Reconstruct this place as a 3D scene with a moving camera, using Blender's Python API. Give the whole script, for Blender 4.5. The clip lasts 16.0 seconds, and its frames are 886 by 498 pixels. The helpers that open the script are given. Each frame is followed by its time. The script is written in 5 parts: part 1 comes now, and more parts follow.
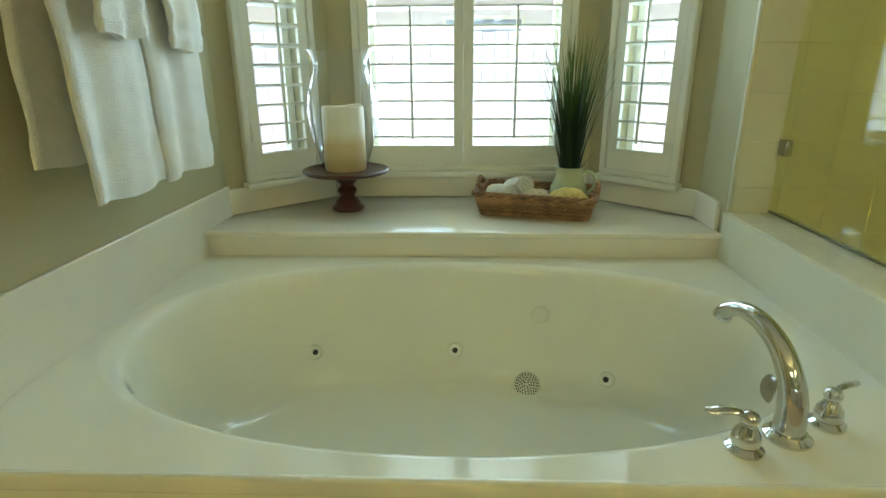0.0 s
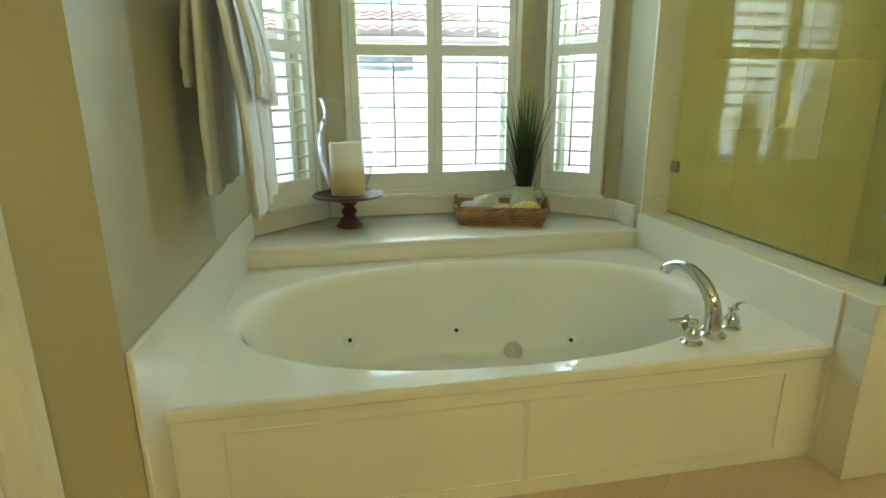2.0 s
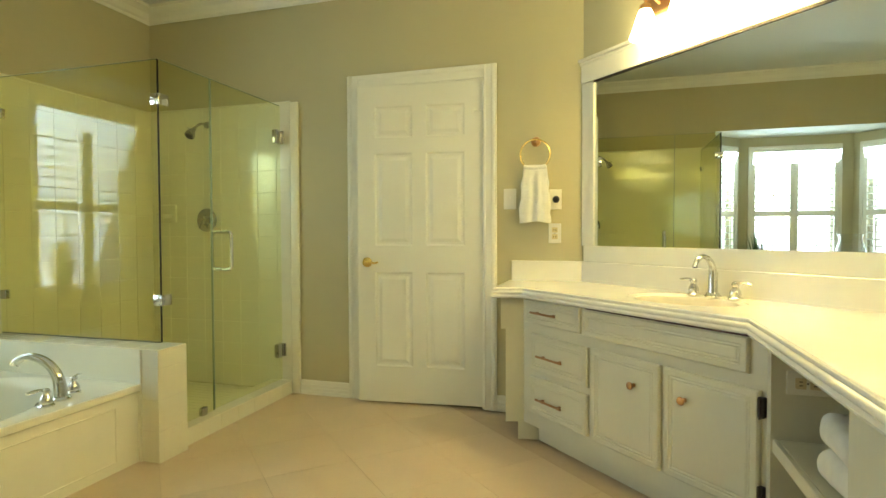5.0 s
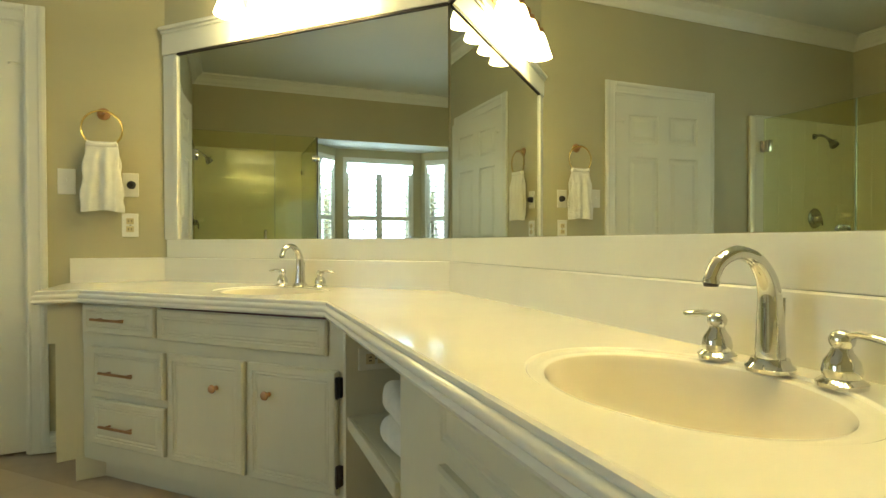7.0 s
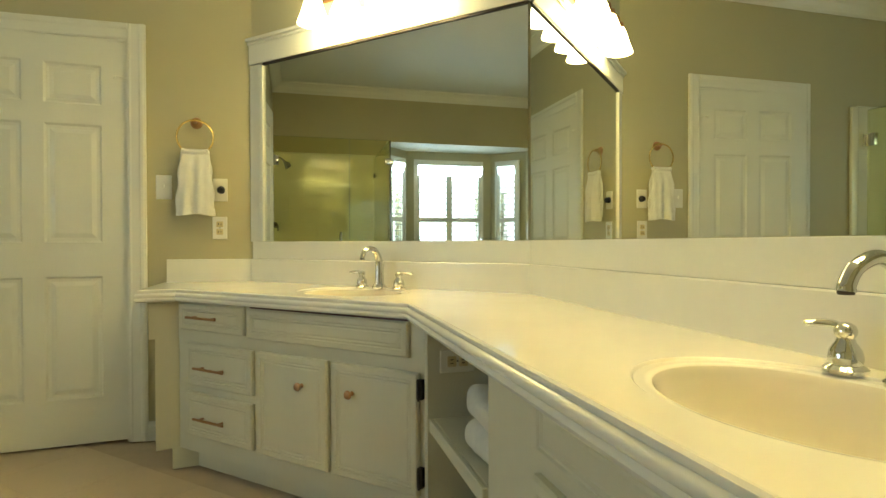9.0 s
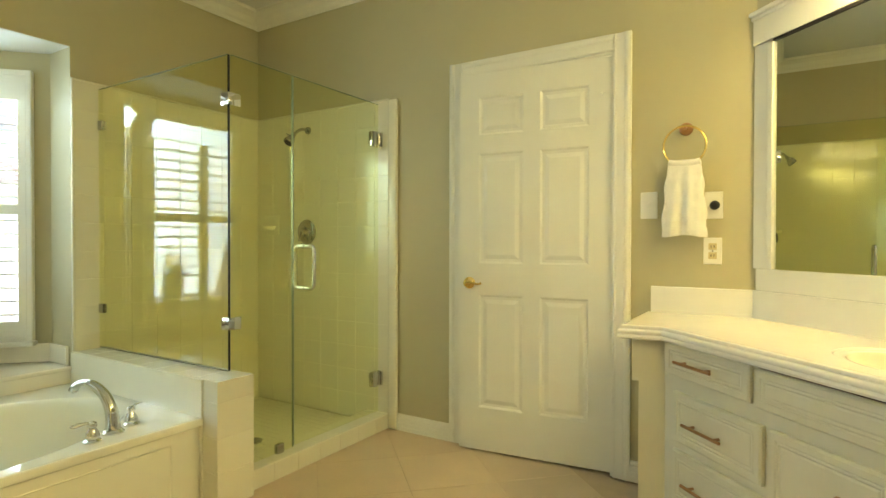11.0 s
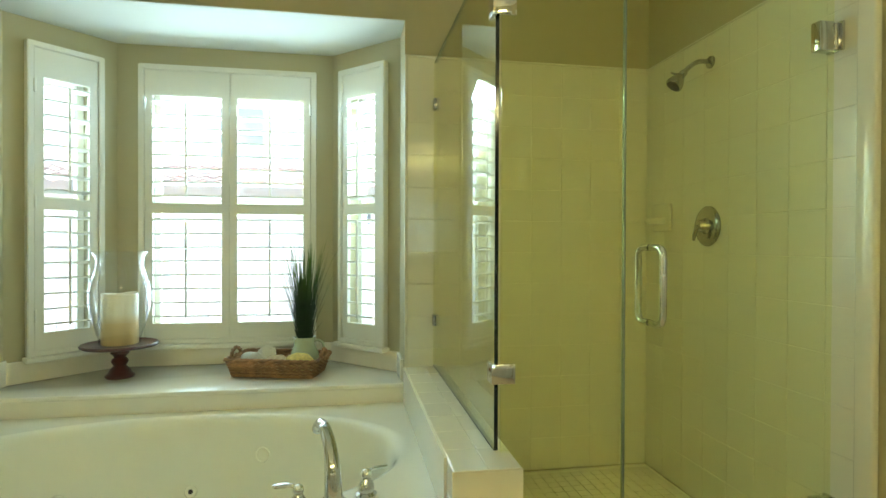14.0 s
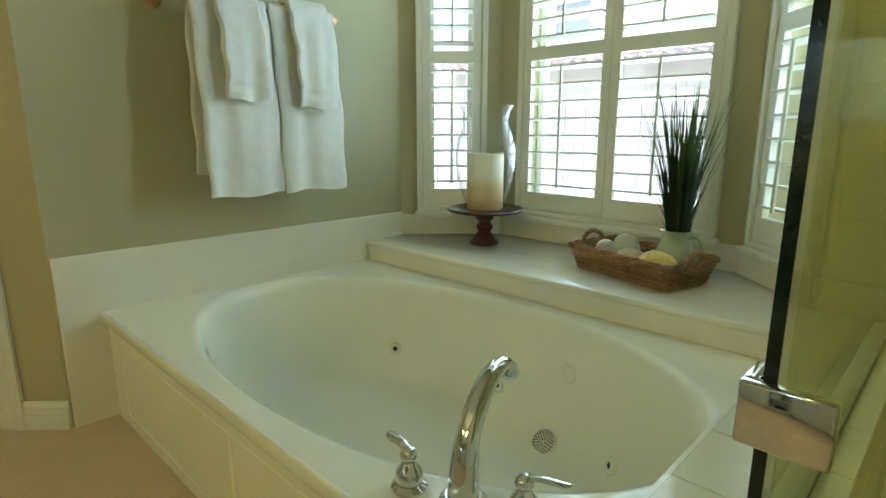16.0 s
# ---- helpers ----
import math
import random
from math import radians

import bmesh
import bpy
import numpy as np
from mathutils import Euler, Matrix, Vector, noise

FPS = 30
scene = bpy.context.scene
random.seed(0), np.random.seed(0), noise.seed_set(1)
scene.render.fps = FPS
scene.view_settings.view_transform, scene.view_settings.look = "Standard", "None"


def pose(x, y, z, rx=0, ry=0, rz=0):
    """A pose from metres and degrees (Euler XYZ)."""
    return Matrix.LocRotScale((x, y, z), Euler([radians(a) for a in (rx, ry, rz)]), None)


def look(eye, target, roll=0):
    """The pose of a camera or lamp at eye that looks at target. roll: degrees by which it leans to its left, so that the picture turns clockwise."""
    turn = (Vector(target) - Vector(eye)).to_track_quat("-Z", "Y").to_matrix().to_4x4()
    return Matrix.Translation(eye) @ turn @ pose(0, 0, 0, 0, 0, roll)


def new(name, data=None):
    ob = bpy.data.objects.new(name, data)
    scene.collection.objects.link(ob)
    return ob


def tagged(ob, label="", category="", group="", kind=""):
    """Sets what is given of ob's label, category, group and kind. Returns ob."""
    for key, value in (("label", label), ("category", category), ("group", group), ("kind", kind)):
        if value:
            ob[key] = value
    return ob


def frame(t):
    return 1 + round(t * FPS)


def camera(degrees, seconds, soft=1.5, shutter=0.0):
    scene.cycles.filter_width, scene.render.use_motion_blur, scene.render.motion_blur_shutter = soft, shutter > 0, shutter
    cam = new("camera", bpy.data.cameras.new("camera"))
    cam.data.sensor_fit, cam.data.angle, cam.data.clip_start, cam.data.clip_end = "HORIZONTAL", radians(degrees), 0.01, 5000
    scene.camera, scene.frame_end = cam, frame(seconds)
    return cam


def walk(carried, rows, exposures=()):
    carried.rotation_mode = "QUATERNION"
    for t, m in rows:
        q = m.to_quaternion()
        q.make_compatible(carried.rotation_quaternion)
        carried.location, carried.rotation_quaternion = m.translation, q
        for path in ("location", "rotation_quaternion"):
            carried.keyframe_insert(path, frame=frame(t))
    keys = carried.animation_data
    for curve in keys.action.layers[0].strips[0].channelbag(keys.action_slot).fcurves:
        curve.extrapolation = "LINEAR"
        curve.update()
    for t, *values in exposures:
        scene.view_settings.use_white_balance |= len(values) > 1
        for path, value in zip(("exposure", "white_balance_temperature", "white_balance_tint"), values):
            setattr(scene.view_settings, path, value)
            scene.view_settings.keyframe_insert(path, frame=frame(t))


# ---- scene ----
cam = camera(77.3, 16.0)
PATH = [
    (0, (0.396, 0.364, 1.022), (0.329, 2.262, 0.396), -0.3),
    (0.5, (0.367, 0.398, 1.02), (0.333, 2.275, 0.329), -0.3),
    (1, (0.25, 0.283, 1.052), (0.278, 2.161, 0.367), -0.2),
    (1.5, (0.122, 0.064, 1.114), (0.285, 1.943, 0.45), -0.3),
    (2, (-0.102, -0.15, 1.09), (0.25, 1.745, 0.557), -0.3),
    (2.5, (-0.365, -0.358, 1.136), (0.282, 1.487, 0.712), -0.2),
    (3, (-0.667, -0.509, 1.174), (0.287, 1.228, 0.902), 0.0),
    (3.5, (-0.851, -0.624, 1.164), (0.349, 0.968, 1.002), 0.1),
    (4, (-0.875, -0.841, 1.141), (0.545, 0.564, 1.046), -0.1),
    (4.5, (-0.901, -1.073, 1.136), (0.76, 0.039, 1.075), -0.3),
    (5, (-0.835, -1.064, 1.098), (1.08, -0.489, 1.044), -0.2),
    (7.5, (-0.644, -1.217, 1.011), (1.189, -2.016, 0.985), -0.1),
    (8, (-0.638, -1.223, 1.011), (1.192, -2.03, 0.983), -0.1),
    (10.5, (-0.439, -1.007, 1.094), (1.452, -0.357, 1.074), 0.1),
    (11, (-0.183, -1.026, 1.135), (1.518, 0.026, 1.112), 0.1),
    (11.5, (0.076, -0.971, 1.137), (1.521, 0.412, 1.139), 0.1),
    (12, (0.286, -0.895, 1.185), (1.51, 0.687, 1.174), 0.2),
    (12.5, (0.492, -0.875, 1.199), (1.578, 0.805, 1.185), 0.2),
    (13, (0.63, -0.864, 1.185), (1.563, 0.905, 1.176), 0.2),
    (13.5, (0.793, -0.684, 1.186), (1.48, 1.194, 1.152), 0.2),
    (14, (1.026, -0.377, 1.123), (1.366, 1.594, 1.107), 0.2),
    (14.5, (1.216, -0.027, 1.108), (1.13, 1.971, 1.059), 0.0),
    (15, (1.293, 0.365, 1.072), (0.822, 2.302, 0.916), 0.3),
    (15.5, (1.401, 0.552, 1.026), (0.453, 2.291, 0.743), 0.1),
    (16, (1.53, 0.622, 0.994), (0.173, 2.027, 0.564), 0.0),
]
EXPOSURES = [(0.0, 2.52, 7700, -13),
             (1.5, 2.67, 7700, -12),
             (3.0, 2.47, 8000, -9),
             (3.5, 2.52, 8150, -8),
             (4.5, 2.98, 8250, -7),
             (5.0, 3.1, 8250, -7),
             (7.5, 2.52, 7750, -8),
             (8.0, 2.52, 7750, -8),
             (10.5, 2.95, 8700, -4),
             (11.0, 3.14, 8650, -4),
             (12.0, 3.13, 8150, -8),
             (12.5, 3.07, 8150, -9),
             (13.5, 3.03, 7800, -12),
             (14.5, 2.62, 7600, -15),
             (15.0, 2.35, 7600, -13),
             (15.5, 2.27, 7600, -13),
             (16.0, 2.4, 7600, -13)]
walk(cam, [(t, look(eye, target, roll)) for t, eye, target, roll in PATH], EXPOSURES)

# ---- sizes of the place, in metres ----
XE, YN, XL = 2.53, 2.225, -0.515          # door wall, window wall, towel wall
YS = -2.045                               # vanity wall
DECK, LEDGE, SOFFIT, CEIL = 0.38, 0.472, 2.178, 2.76
XT = 1.29                                 # end of the tub and of the bay
TUBY = 1.11                               # front of the tub deck
SQ = math.sqrt(0.5)

# ---- world and light ----
world = bpy.data.worlds.new("sky")
scene.world = world
world.use_nodes = True
wn = world.node_tree
sky = wn.nodes.new("ShaderNodeTexSky")
sky.sky_type = "NISHITA"
sky.sun_disc = False
sky.sun_elevation, sky.sun_rotation = radians(50), radians(200)
wn.links.new(sky.outputs[0], wn.nodes["Background"].inputs[0])
wn.nodes["Background"].inputs[1].default_value = 0.125
sun = new("sun", bpy.data.lights.new("sun", "SUN"))
sun.data.energy, sun.data.angle, sun.data.color = 1.25, radians(0.6), (0.58, 0.61, 1.0)
sun.matrix_world = look((0, 0, 6), (-0.9, 2.4, 0))


def window_light(name, m, w, h, power):
    lamp = new(name, bpy.data.lights.new(name, "AREA"))
    lamp.data.shape, lamp.data.size, lamp.data.size_y = "RECTANGLE", w, h
    lamp.data.energy, lamp.data.color = power, (0.48, 0.66, 1.0)
    lamp.matrix_world = m
    return lamp


window_light("daylight", look((0.39, 2.98, 1.35), (0.39, 0, 0.1)), 0.85, 1.4, 8.0)
window_light("daylight", look((1.26, 2.76, 1.35), (0.26, 1.76, 0.75)), 0.24, 1.4, 3.6)
window_light("daylight", look((-0.48, 2.76, 1.35), (0.52, 1.76, 0.75)), 0.24, 1.4, 1.2)


# ---- materials ----
def mat(name, color, rough=0.5, metal=0.0, vary=0.06, scale=6.0, grain=120.0, bump=0.05, coat=0.0, island=0.0, stretch=(1, 1, 1)):
    """A principled material with broad tone variation, fine grain and a light bump."""
    m = bpy.data.materials.new(name)
    m.use_nodes = True
    nt = m.node_tree
    b = nt.nodes["Principled BSDF"]
    b.inputs["Roughness"].default_value, b.inputs["Metallic"].default_value = rough, metal
    b.inputs["Coat Weight"].default_value = coat
    co = nt.nodes.new("ShaderNodeTexCoord")
    mp = nt.nodes.new("ShaderNodeMapping")
    mp.inputs["Scale"].default_value = stretch
    nt.links.new(co.outputs["Object"], mp.inputs["Vector"])
    n1 = nt.nodes.new("ShaderNodeTexNoise")
    n1.inputs["Scale"].default_value, n1.inputs["Detail"].default_value = scale, 4
    n2 = nt.nodes.new("ShaderNodeTexNoise")
    n2.inputs["Scale"].default_value, n2.inputs["Detail"].default_value = grain, 3
    for n in (n1, n2):
        nt.links.new(mp.outputs[0], n.inputs["Vector"])
    add = nt.nodes.new("ShaderNodeMath")
    add.operation = "MULTIPLY_ADD"
    add.inputs[1].default_value = 0.7
    nt.links.new(n1.outputs["Fac"], add.inputs[0])
    half = nt.nodes.new("ShaderNodeMath")
    half.operation = "MULTIPLY"
    half.inputs[1].default_value = 0.3
    nt.links.new(n2.outputs["Fac"], half.inputs[0])
    nt.links.new(half.outputs[0], add.inputs[2])
    ramp = nt.nodes.new("ShaderNodeValToRGB")
    ramp.color_ramp.elements[0].position, ramp.color_ramp.elements[1].position = 0.3, 0.7
    ramp.color_ramp.elements[0].color = (*[c * (1 - vary) for c in color], 1)
    ramp.color_ramp.elements[1].color = (*[min(1, c * (1 + vary)) for c in color], 1)
    nt.links.new(add.outputs[0], ramp.inputs[0])
    out = ramp.outputs[0]
    if island:
        info = nt.nodes.new("ShaderNodeObjectInfo")
        hsv = nt.nodes.new("ShaderNodeHueSaturation")
        mr = nt.nodes.new("ShaderNodeMapRange")
        mr.inputs["To Min"].default_value, mr.inputs["To Max"].default_value = 1 - island, 1 + island
        nt.links.new(info.outputs["Random"], mr.inputs["Value"])
        nt.links.new(mr.outputs[0], hsv.inputs["Value"])
        nt.links.new(out, hsv.inputs["Color"])
        out = hsv.outputs[0]
    nt.links.new(out, b.inputs["Base Color"])
    if bump:
        bp = nt.nodes.new("ShaderNodeBump")
        bp.inputs["Strength"].default_value, bp.inputs["Distance"].default_value = bump, 0.004
        nt.links.new(n2.outputs["Fac"], bp.inputs["Height"])
        nt.links.new(bp.outputs[0], b.inputs["Normal"])
    rr = nt.nodes.new("ShaderNodeMapRange")
    rr.inputs["To Min"].default_value, rr.inputs["To Max"].default_value = rough * 0.85, min(1, rough * 1.2)
    nt.links.new(n1.outputs["Fac"], rr.inputs["Value"])
    nt.links.new(rr.outputs[0], b.inputs["Roughness"])
    return m


def glass(name, color, rough=0.0, ior=1.45):
    """Thin clear glass: a tinted pane that lets light pass and mirrors by angle."""
    m = bpy.data.materials.new(name)
    m.use_nodes = True
    nt = m.node_tree
    nt.nodes.remove(nt.nodes["Principled BSDF"])
    tr = nt.nodes.new("ShaderNodeBsdfTransparent")
    tr.inputs[0].default_value = (*color, 1)
    gl = nt.nodes.new("ShaderNodeBsdfGlossy")
    gl.inputs["Roughness"].default_value = rough
    lw = nt.nodes.new("ShaderNodeLayerWeight")
    lw.inputs[0].default_value = 0.5
    pw = nt.nodes.new("ShaderNodeMath")
    pw.operation = "POWER"
    pw.inputs[1].default_value = 4.0
    nt.links.new(lw.outputs["Facing"], pw.inputs[0])
    fr = nt.nodes.new("ShaderNodeMath")
    fr.operation = "MULTIPLY_ADD"
    r0 = ((ior - 1) / (ior + 1)) ** 2
    fr.inputs[1].default_value, fr.inputs[2].default_value = 0.9 - r0, r0
    nt.links.new(pw.outputs[0], fr.inputs[0])
    mix = nt.nodes.new("ShaderNodeMixShader")
    nt.links.new(fr.outputs[0], mix.inputs[0])
    nt.links.new(tr.outputs[0], mix.inputs[1])
    nt.links.new(gl.outputs[0], mix.inputs[2])
    nt.links.new(mix.outputs[0], nt.nodes["Material Output"].inputs[0])
    return m


def glow(name, color, strength):
    m = bpy.data.materials.new(name)
    m.use_nodes = True
    b = m.node_tree.nodes["Principled BSDF"]
    b.inputs["Base Color"].default_value = (*color, 1)
    b.inputs["Emission Color"].default_value = (*color, 1)
    b.inputs["Emission Strength"].default_value = strength
    return m


WALL = mat("wall_paint", (0.50, 0.455, 0.285), 0.55, vary=0.03, scale=2.5, grain=260, bump=0.12)
CEILING = mat("ceiling_paint", (0.72, 0.72, 0.66), 0.7, vary=0.02, scale=2, grain=200, bump=0.15)
WHITE = mat("white_trim_paint", (0.80, 0.78, 0.68), 0.35, vary=0.025, scale=4, grain=90, bump=0.03)
CABINET = mat("cabinet_paint", (0.67, 0.64, 0.50), 0.38, vary=0.03, scale=5, grain=60, bump=0.04, stretch=(1, 1, 0.3))
MARBLE = mat("cultured_marble", (0.85, 0.81, 0.69), 0.13, vary=0.035, scale=3, grain=14, bump=0.0, coat=0.1)
ACRYLIC = mat("tub_acrylic", (0.86, 0.84, 0.70), 0.05, vary=0.02, scale=2, grain=20, bump=0.0)
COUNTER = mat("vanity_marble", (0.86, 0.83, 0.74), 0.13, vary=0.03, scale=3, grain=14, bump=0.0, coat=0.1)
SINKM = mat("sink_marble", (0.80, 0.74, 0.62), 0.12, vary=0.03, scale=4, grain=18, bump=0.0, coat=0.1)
TILE = mat("glazed_tile", (0.80, 0.77, 0.62), 0.14, vary=0.02, scale=3, grain=30, bump=0.01, coat=0.3, island=0.008)
GROUT = mat("grout", (0.74, 0.71, 0.57), 0.8, vary=0.06, scale=10, grain=300, bump=0.1)
FLOORT = mat("floor_tile", (0.61, 0.48, 0.34), 0.35, vary=0.06, scale=5, grain=60, bump=0.05, island=0.03)
FGROUT = mat("floor_grout", (0.55, 0.43, 0.31), 0.85, vary=0.08, scale=12, grain=300, bump=0.1)
CHROME = mat("chrome", (0.66, 0.66, 0.64), 0.05, metal=1.0, vary=0.01, bump=0)
NICKEL = mat("brushed_nickel", (0.44, 0.43, 0.40), 0.2, metal=1.0, vary=0.03, bump=0.02)
BRASS = mat("brass", (0.80, 0.60, 0.25), 0.2, metal=1.0, vary=0.05, bump=0.01)
COPPER = mat("copper_bronze", (0.45, 0.25, 0.13), 0.35, metal=0.9, vary=0.1, scale=20, bump=0.03)
DARK = mat("dark_metal", (0.05, 0.04, 0.035), 0.4, metal=0.6, vary=0.1, bump=0.03)
BLACK = mat("black_rubber", (0.012, 0.012, 0.012), 0.5, vary=0.1, bump=0.02)
WOOD = mat("mahogany", (0.07, 0.017, 0.014), 0.3, vary=0.25, scale=8, grain=70, bump=0.05, coat=0.3, stretch=(1, 1, 0.2))
WICKER = mat("wicker", (0.31, 0.17, 0.082), 0.65, vary=0.5, scale=25, grain=200, bump=0.3, island=0.25)
TOWEL = mat("terry_cloth", (0.84, 0.82, 0.74), 0.95, vary=0.06, scale=26, grain=300, bump=1.0)
WAX = mat("candle_wax", (0.82, 0.75, 0.58), 0.45, vary=0.04, scale=12, grain=60, bump=0.03)
wt = WAX.node_tree                        # the candle's colour goes from yellower in its lower half to paler above
wsep, wco = wt.nodes.new("ShaderNodeSeparateXYZ"), wt.nodes.new("ShaderNodeTexCoord")
wt.links.new(wco.outputs["Object"], wsep.inputs[0])
wrm = wt.nodes.new("ShaderNodeValToRGB")
wrm.color_ramp.elements[0].position, wrm.color_ramp.elements[0].color = 0.10, (0.74, 0.57, 0.28, 1)
wrm.color_ramp.elements[1].position, wrm.color_ramp.elements[1].color = 0.15, (0.86, 0.80, 0.63, 1)
wt.links.new(wsep.outputs["Z"], wrm.inputs[0])
wt.links.new(wrm.outputs[0], wt.nodes["Principled BSDF"].inputs["Base Color"])
CERAMIC = mat("celadon_glaze", (0.50, 0.55, 0.38), 0.15, vary=0.06, scale=14, grain=80, bump=0.01, coat=0.4)
GRASS = mat("grass_blade", (0.03, 0.075, 0.012), 0.75, vary=0.5, scale=20, grain=90, bump=0.05)
# shade of the dense tuft is painted in: blades near black at the foot
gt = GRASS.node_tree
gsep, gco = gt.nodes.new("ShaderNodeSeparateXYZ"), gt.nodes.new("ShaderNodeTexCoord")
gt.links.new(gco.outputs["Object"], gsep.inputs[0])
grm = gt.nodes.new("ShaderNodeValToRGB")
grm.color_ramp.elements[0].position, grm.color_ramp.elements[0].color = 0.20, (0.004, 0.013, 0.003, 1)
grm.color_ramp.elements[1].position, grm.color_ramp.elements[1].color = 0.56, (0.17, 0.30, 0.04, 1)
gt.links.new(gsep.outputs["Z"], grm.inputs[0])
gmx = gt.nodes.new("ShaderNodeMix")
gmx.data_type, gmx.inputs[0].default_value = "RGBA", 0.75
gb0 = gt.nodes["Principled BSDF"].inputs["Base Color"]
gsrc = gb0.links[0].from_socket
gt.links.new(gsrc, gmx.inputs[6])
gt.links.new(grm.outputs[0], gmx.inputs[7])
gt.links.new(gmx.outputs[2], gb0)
SPONGE = mat("loofah", (0.74, 0.60, 0.22), 0.9, vary=0.25, scale=60, grain=220, bump=1.0)
LOOFAH = mat("pale_loofah", (0.62, 0.52, 0.33), 0.9, vary=0.2, scale=60, grain=220, bump=1.0)
PLASTIC = mat("switch_plastic", (0.80, 0.78, 0.70), 0.35, vary=0.02, bump=0)
ALMOND = mat("socket_plastic", (0.62, 0.52, 0.30), 0.35, vary=0.03, bump=0)
PANE = glass("window_glass", (0.98, 0.975, 0.985))
SHOWERG = glass("shower_glass", (0.975, 0.985, 0.83), ior=1.19)
CLEAR = glass("clear_glass", (1.0, 1.0, 1.0), ior=1.5)
MIRROR = bpy.data.materials.new("mirror_silver")
MIRROR.use_nodes = True
mb = MIRROR.node_tree.nodes["Principled BSDF"]
mb.inputs["Base Color"].default_value, mb.inputs["Metallic"].default_value, mb.inputs["Roughness"].default_value = (0.80, 0.82, 0.76, 1), 1, 0.0
SHADE = glow("lit_glass_shade", (1.0, 0.88, 0.59), 3.3)
FENCE = mat("fence_wood", (0.58, 0.54, 0.54), 0.8, vary=0.2, scale=6, grain=60, bump=0.2, stretch=(1, 1, 0.2), island=0.12)
STUCCO = mat("stucco", (0.76, 0.74, 0.74), 0.85, vary=0.06, scale=4, grain=120, bump=0.2)
ROOFT = mat("clay_roof", (0.46, 0.30, 0.26), 0.8, vary=0.2, scale=10, grain=60, bump=0.3, island=0.15)
# ground colour raised so that it reflects sunlight onto the bay ceiling
BOUNCE = mat("bounce_ground", (0.40, 0.41, 0.40), 0.9, vary=0.3, scale=8, grain=150, bump=0.6)
SLATE = mat("dark_window", (0.26, 0.30, 0.36), 0.15, vary=0.1, bump=0)


# ---- builders ----
def part(name, bm, material, parent=None, label="", smooth=False, m=None):
    """Links a bmesh as one mesh object under a thing or a part."""
    me = bpy.data.meshes.new(name)
    bm.normal_update()
    bm.to_mesh(me)
    bm.free()
    me.materials.append(material)
    if smooth:
        me.set_sharp_from_angle(angle=radians(40))
        for p in me.polygons:
            p.use_smooth = True
    ob = new(name, me)
    if m is not None:
        ob.matrix_basis = m
    if parent is not None:
        ob.parent = parent
    if label:
        ob["label"] = label
    return ob


def thing(name, m, label, category, group="", kind=""):
    ob = new(name)
    ob.empty_display_size = 0.05
    ob.matrix_basis = m
    return tagged(ob, label, category, group, kind)


def box(x0, y0, z0, x1, y1, z1, bevel=0.0, seg=2, bm=None):
    """A box, its edges rounded by bevel, added to bm if given."""
    b = bmesh.new()
    bmesh.ops.create_cube(b, size=1)
    for v in b.verts:
        v.co = ((x0 + x1) / 2 + v.co.x * abs(x1 - x0), (y0 + y1) / 2 + v.co.y * abs(y1 - y0), (z0 + z1) / 2 + v.co.z * abs(z1 - z0))
    if bevel:
        bmesh.ops.bevel(b, geom=b.edges[:], offset=bevel, segments=seg, profile=0.5, affect="EDGES")
    return b if bm is None else join(bm, b)


def join(bm, b, m=None):
    if m is not None:
        bmesh.ops.transform(b, matrix=m, verts=b.verts[:])
    me = bpy.data.meshes.new("tmp")
    b.to_mesh(me)
    b.free()
    bm.from_mesh(me)
    bpy.data.meshes.remove(me)
    return bm


def prism(poly, z0, z1, bevel=0.0, seg=3, top_only=False):
    b = bmesh.new()
    lo = [b.verts.new((x, y, z0)) for x, y in poly]
    hi = [b.verts.new((x, y, z1)) for x, y in poly]
    n = len(poly)
    b.faces.new(hi)
    b.faces.new(lo[::-1])
    for i in range(n):
        b.faces.new((lo[i], lo[(i + 1) % n], hi[(i + 1) % n], hi[i]))
    bmesh.ops.recalc_face_normals(b, faces=b.faces[:])
    if bevel:
        es = [e for e in b.edges if not top_only or all(abs(v.co.z - z1) < 1e-6 for v in e.verts)]
        bmesh.ops.bevel(b, geom=es, offset=bevel, segments=seg, profile=0.5, affect="EDGES")
    return b


def lathe(profile, n=32, close=False):
    """Turns (radius, height) pairs round the z axis."""
    b = bmesh.new()
    rings = []
    for r, z in profile:
        if r < 1e-5:
            rings.append([b.verts.new((0, 0, z))])
        else:
            rings.append([b.verts.new((r * math.cos(i * math.tau / n), r * math.sin(i * math.tau / n), z)) for i in range(n)])
    for p, q in zip(rings, rings[1:] + (rings[:1] if close else [])):
        for i in range(n):
            f = [p[i % len(p)], p[(i + 1) % len(p)], q[(i + 1) % len(q)], q[i % len(q)]]
            f = list(dict.fromkeys(f))
            if len(f) > 2:
                b.faces.new(f)
    bmesh.ops.recalc_face_normals(b, faces=b.faces[:])
    return b


def spline(pts, n=8):
    """Points along a Catmull-Rom curve through pts."""
    p = [Vector(v) for v in pts]
    p = [p[0] * 2 - p[1], *p, p[-1] * 2 - p[-2]]
    out = []
    for i in range(1, len(p) - 2):
        for k in range(n):
            t = k / n
            out.append(0.5 * (2 * p[i] + (p[i + 1] - p[i - 1]) * t + (2 * p[i - 1] - 5 * p[i] + 4 * p[i + 1] - p[i + 2]) * t * t
                              + (3 * p[i] - p[i - 1] - 3 * p[i + 1] + p[i + 2]) * t ** 3))
    return out + [p[-2]]


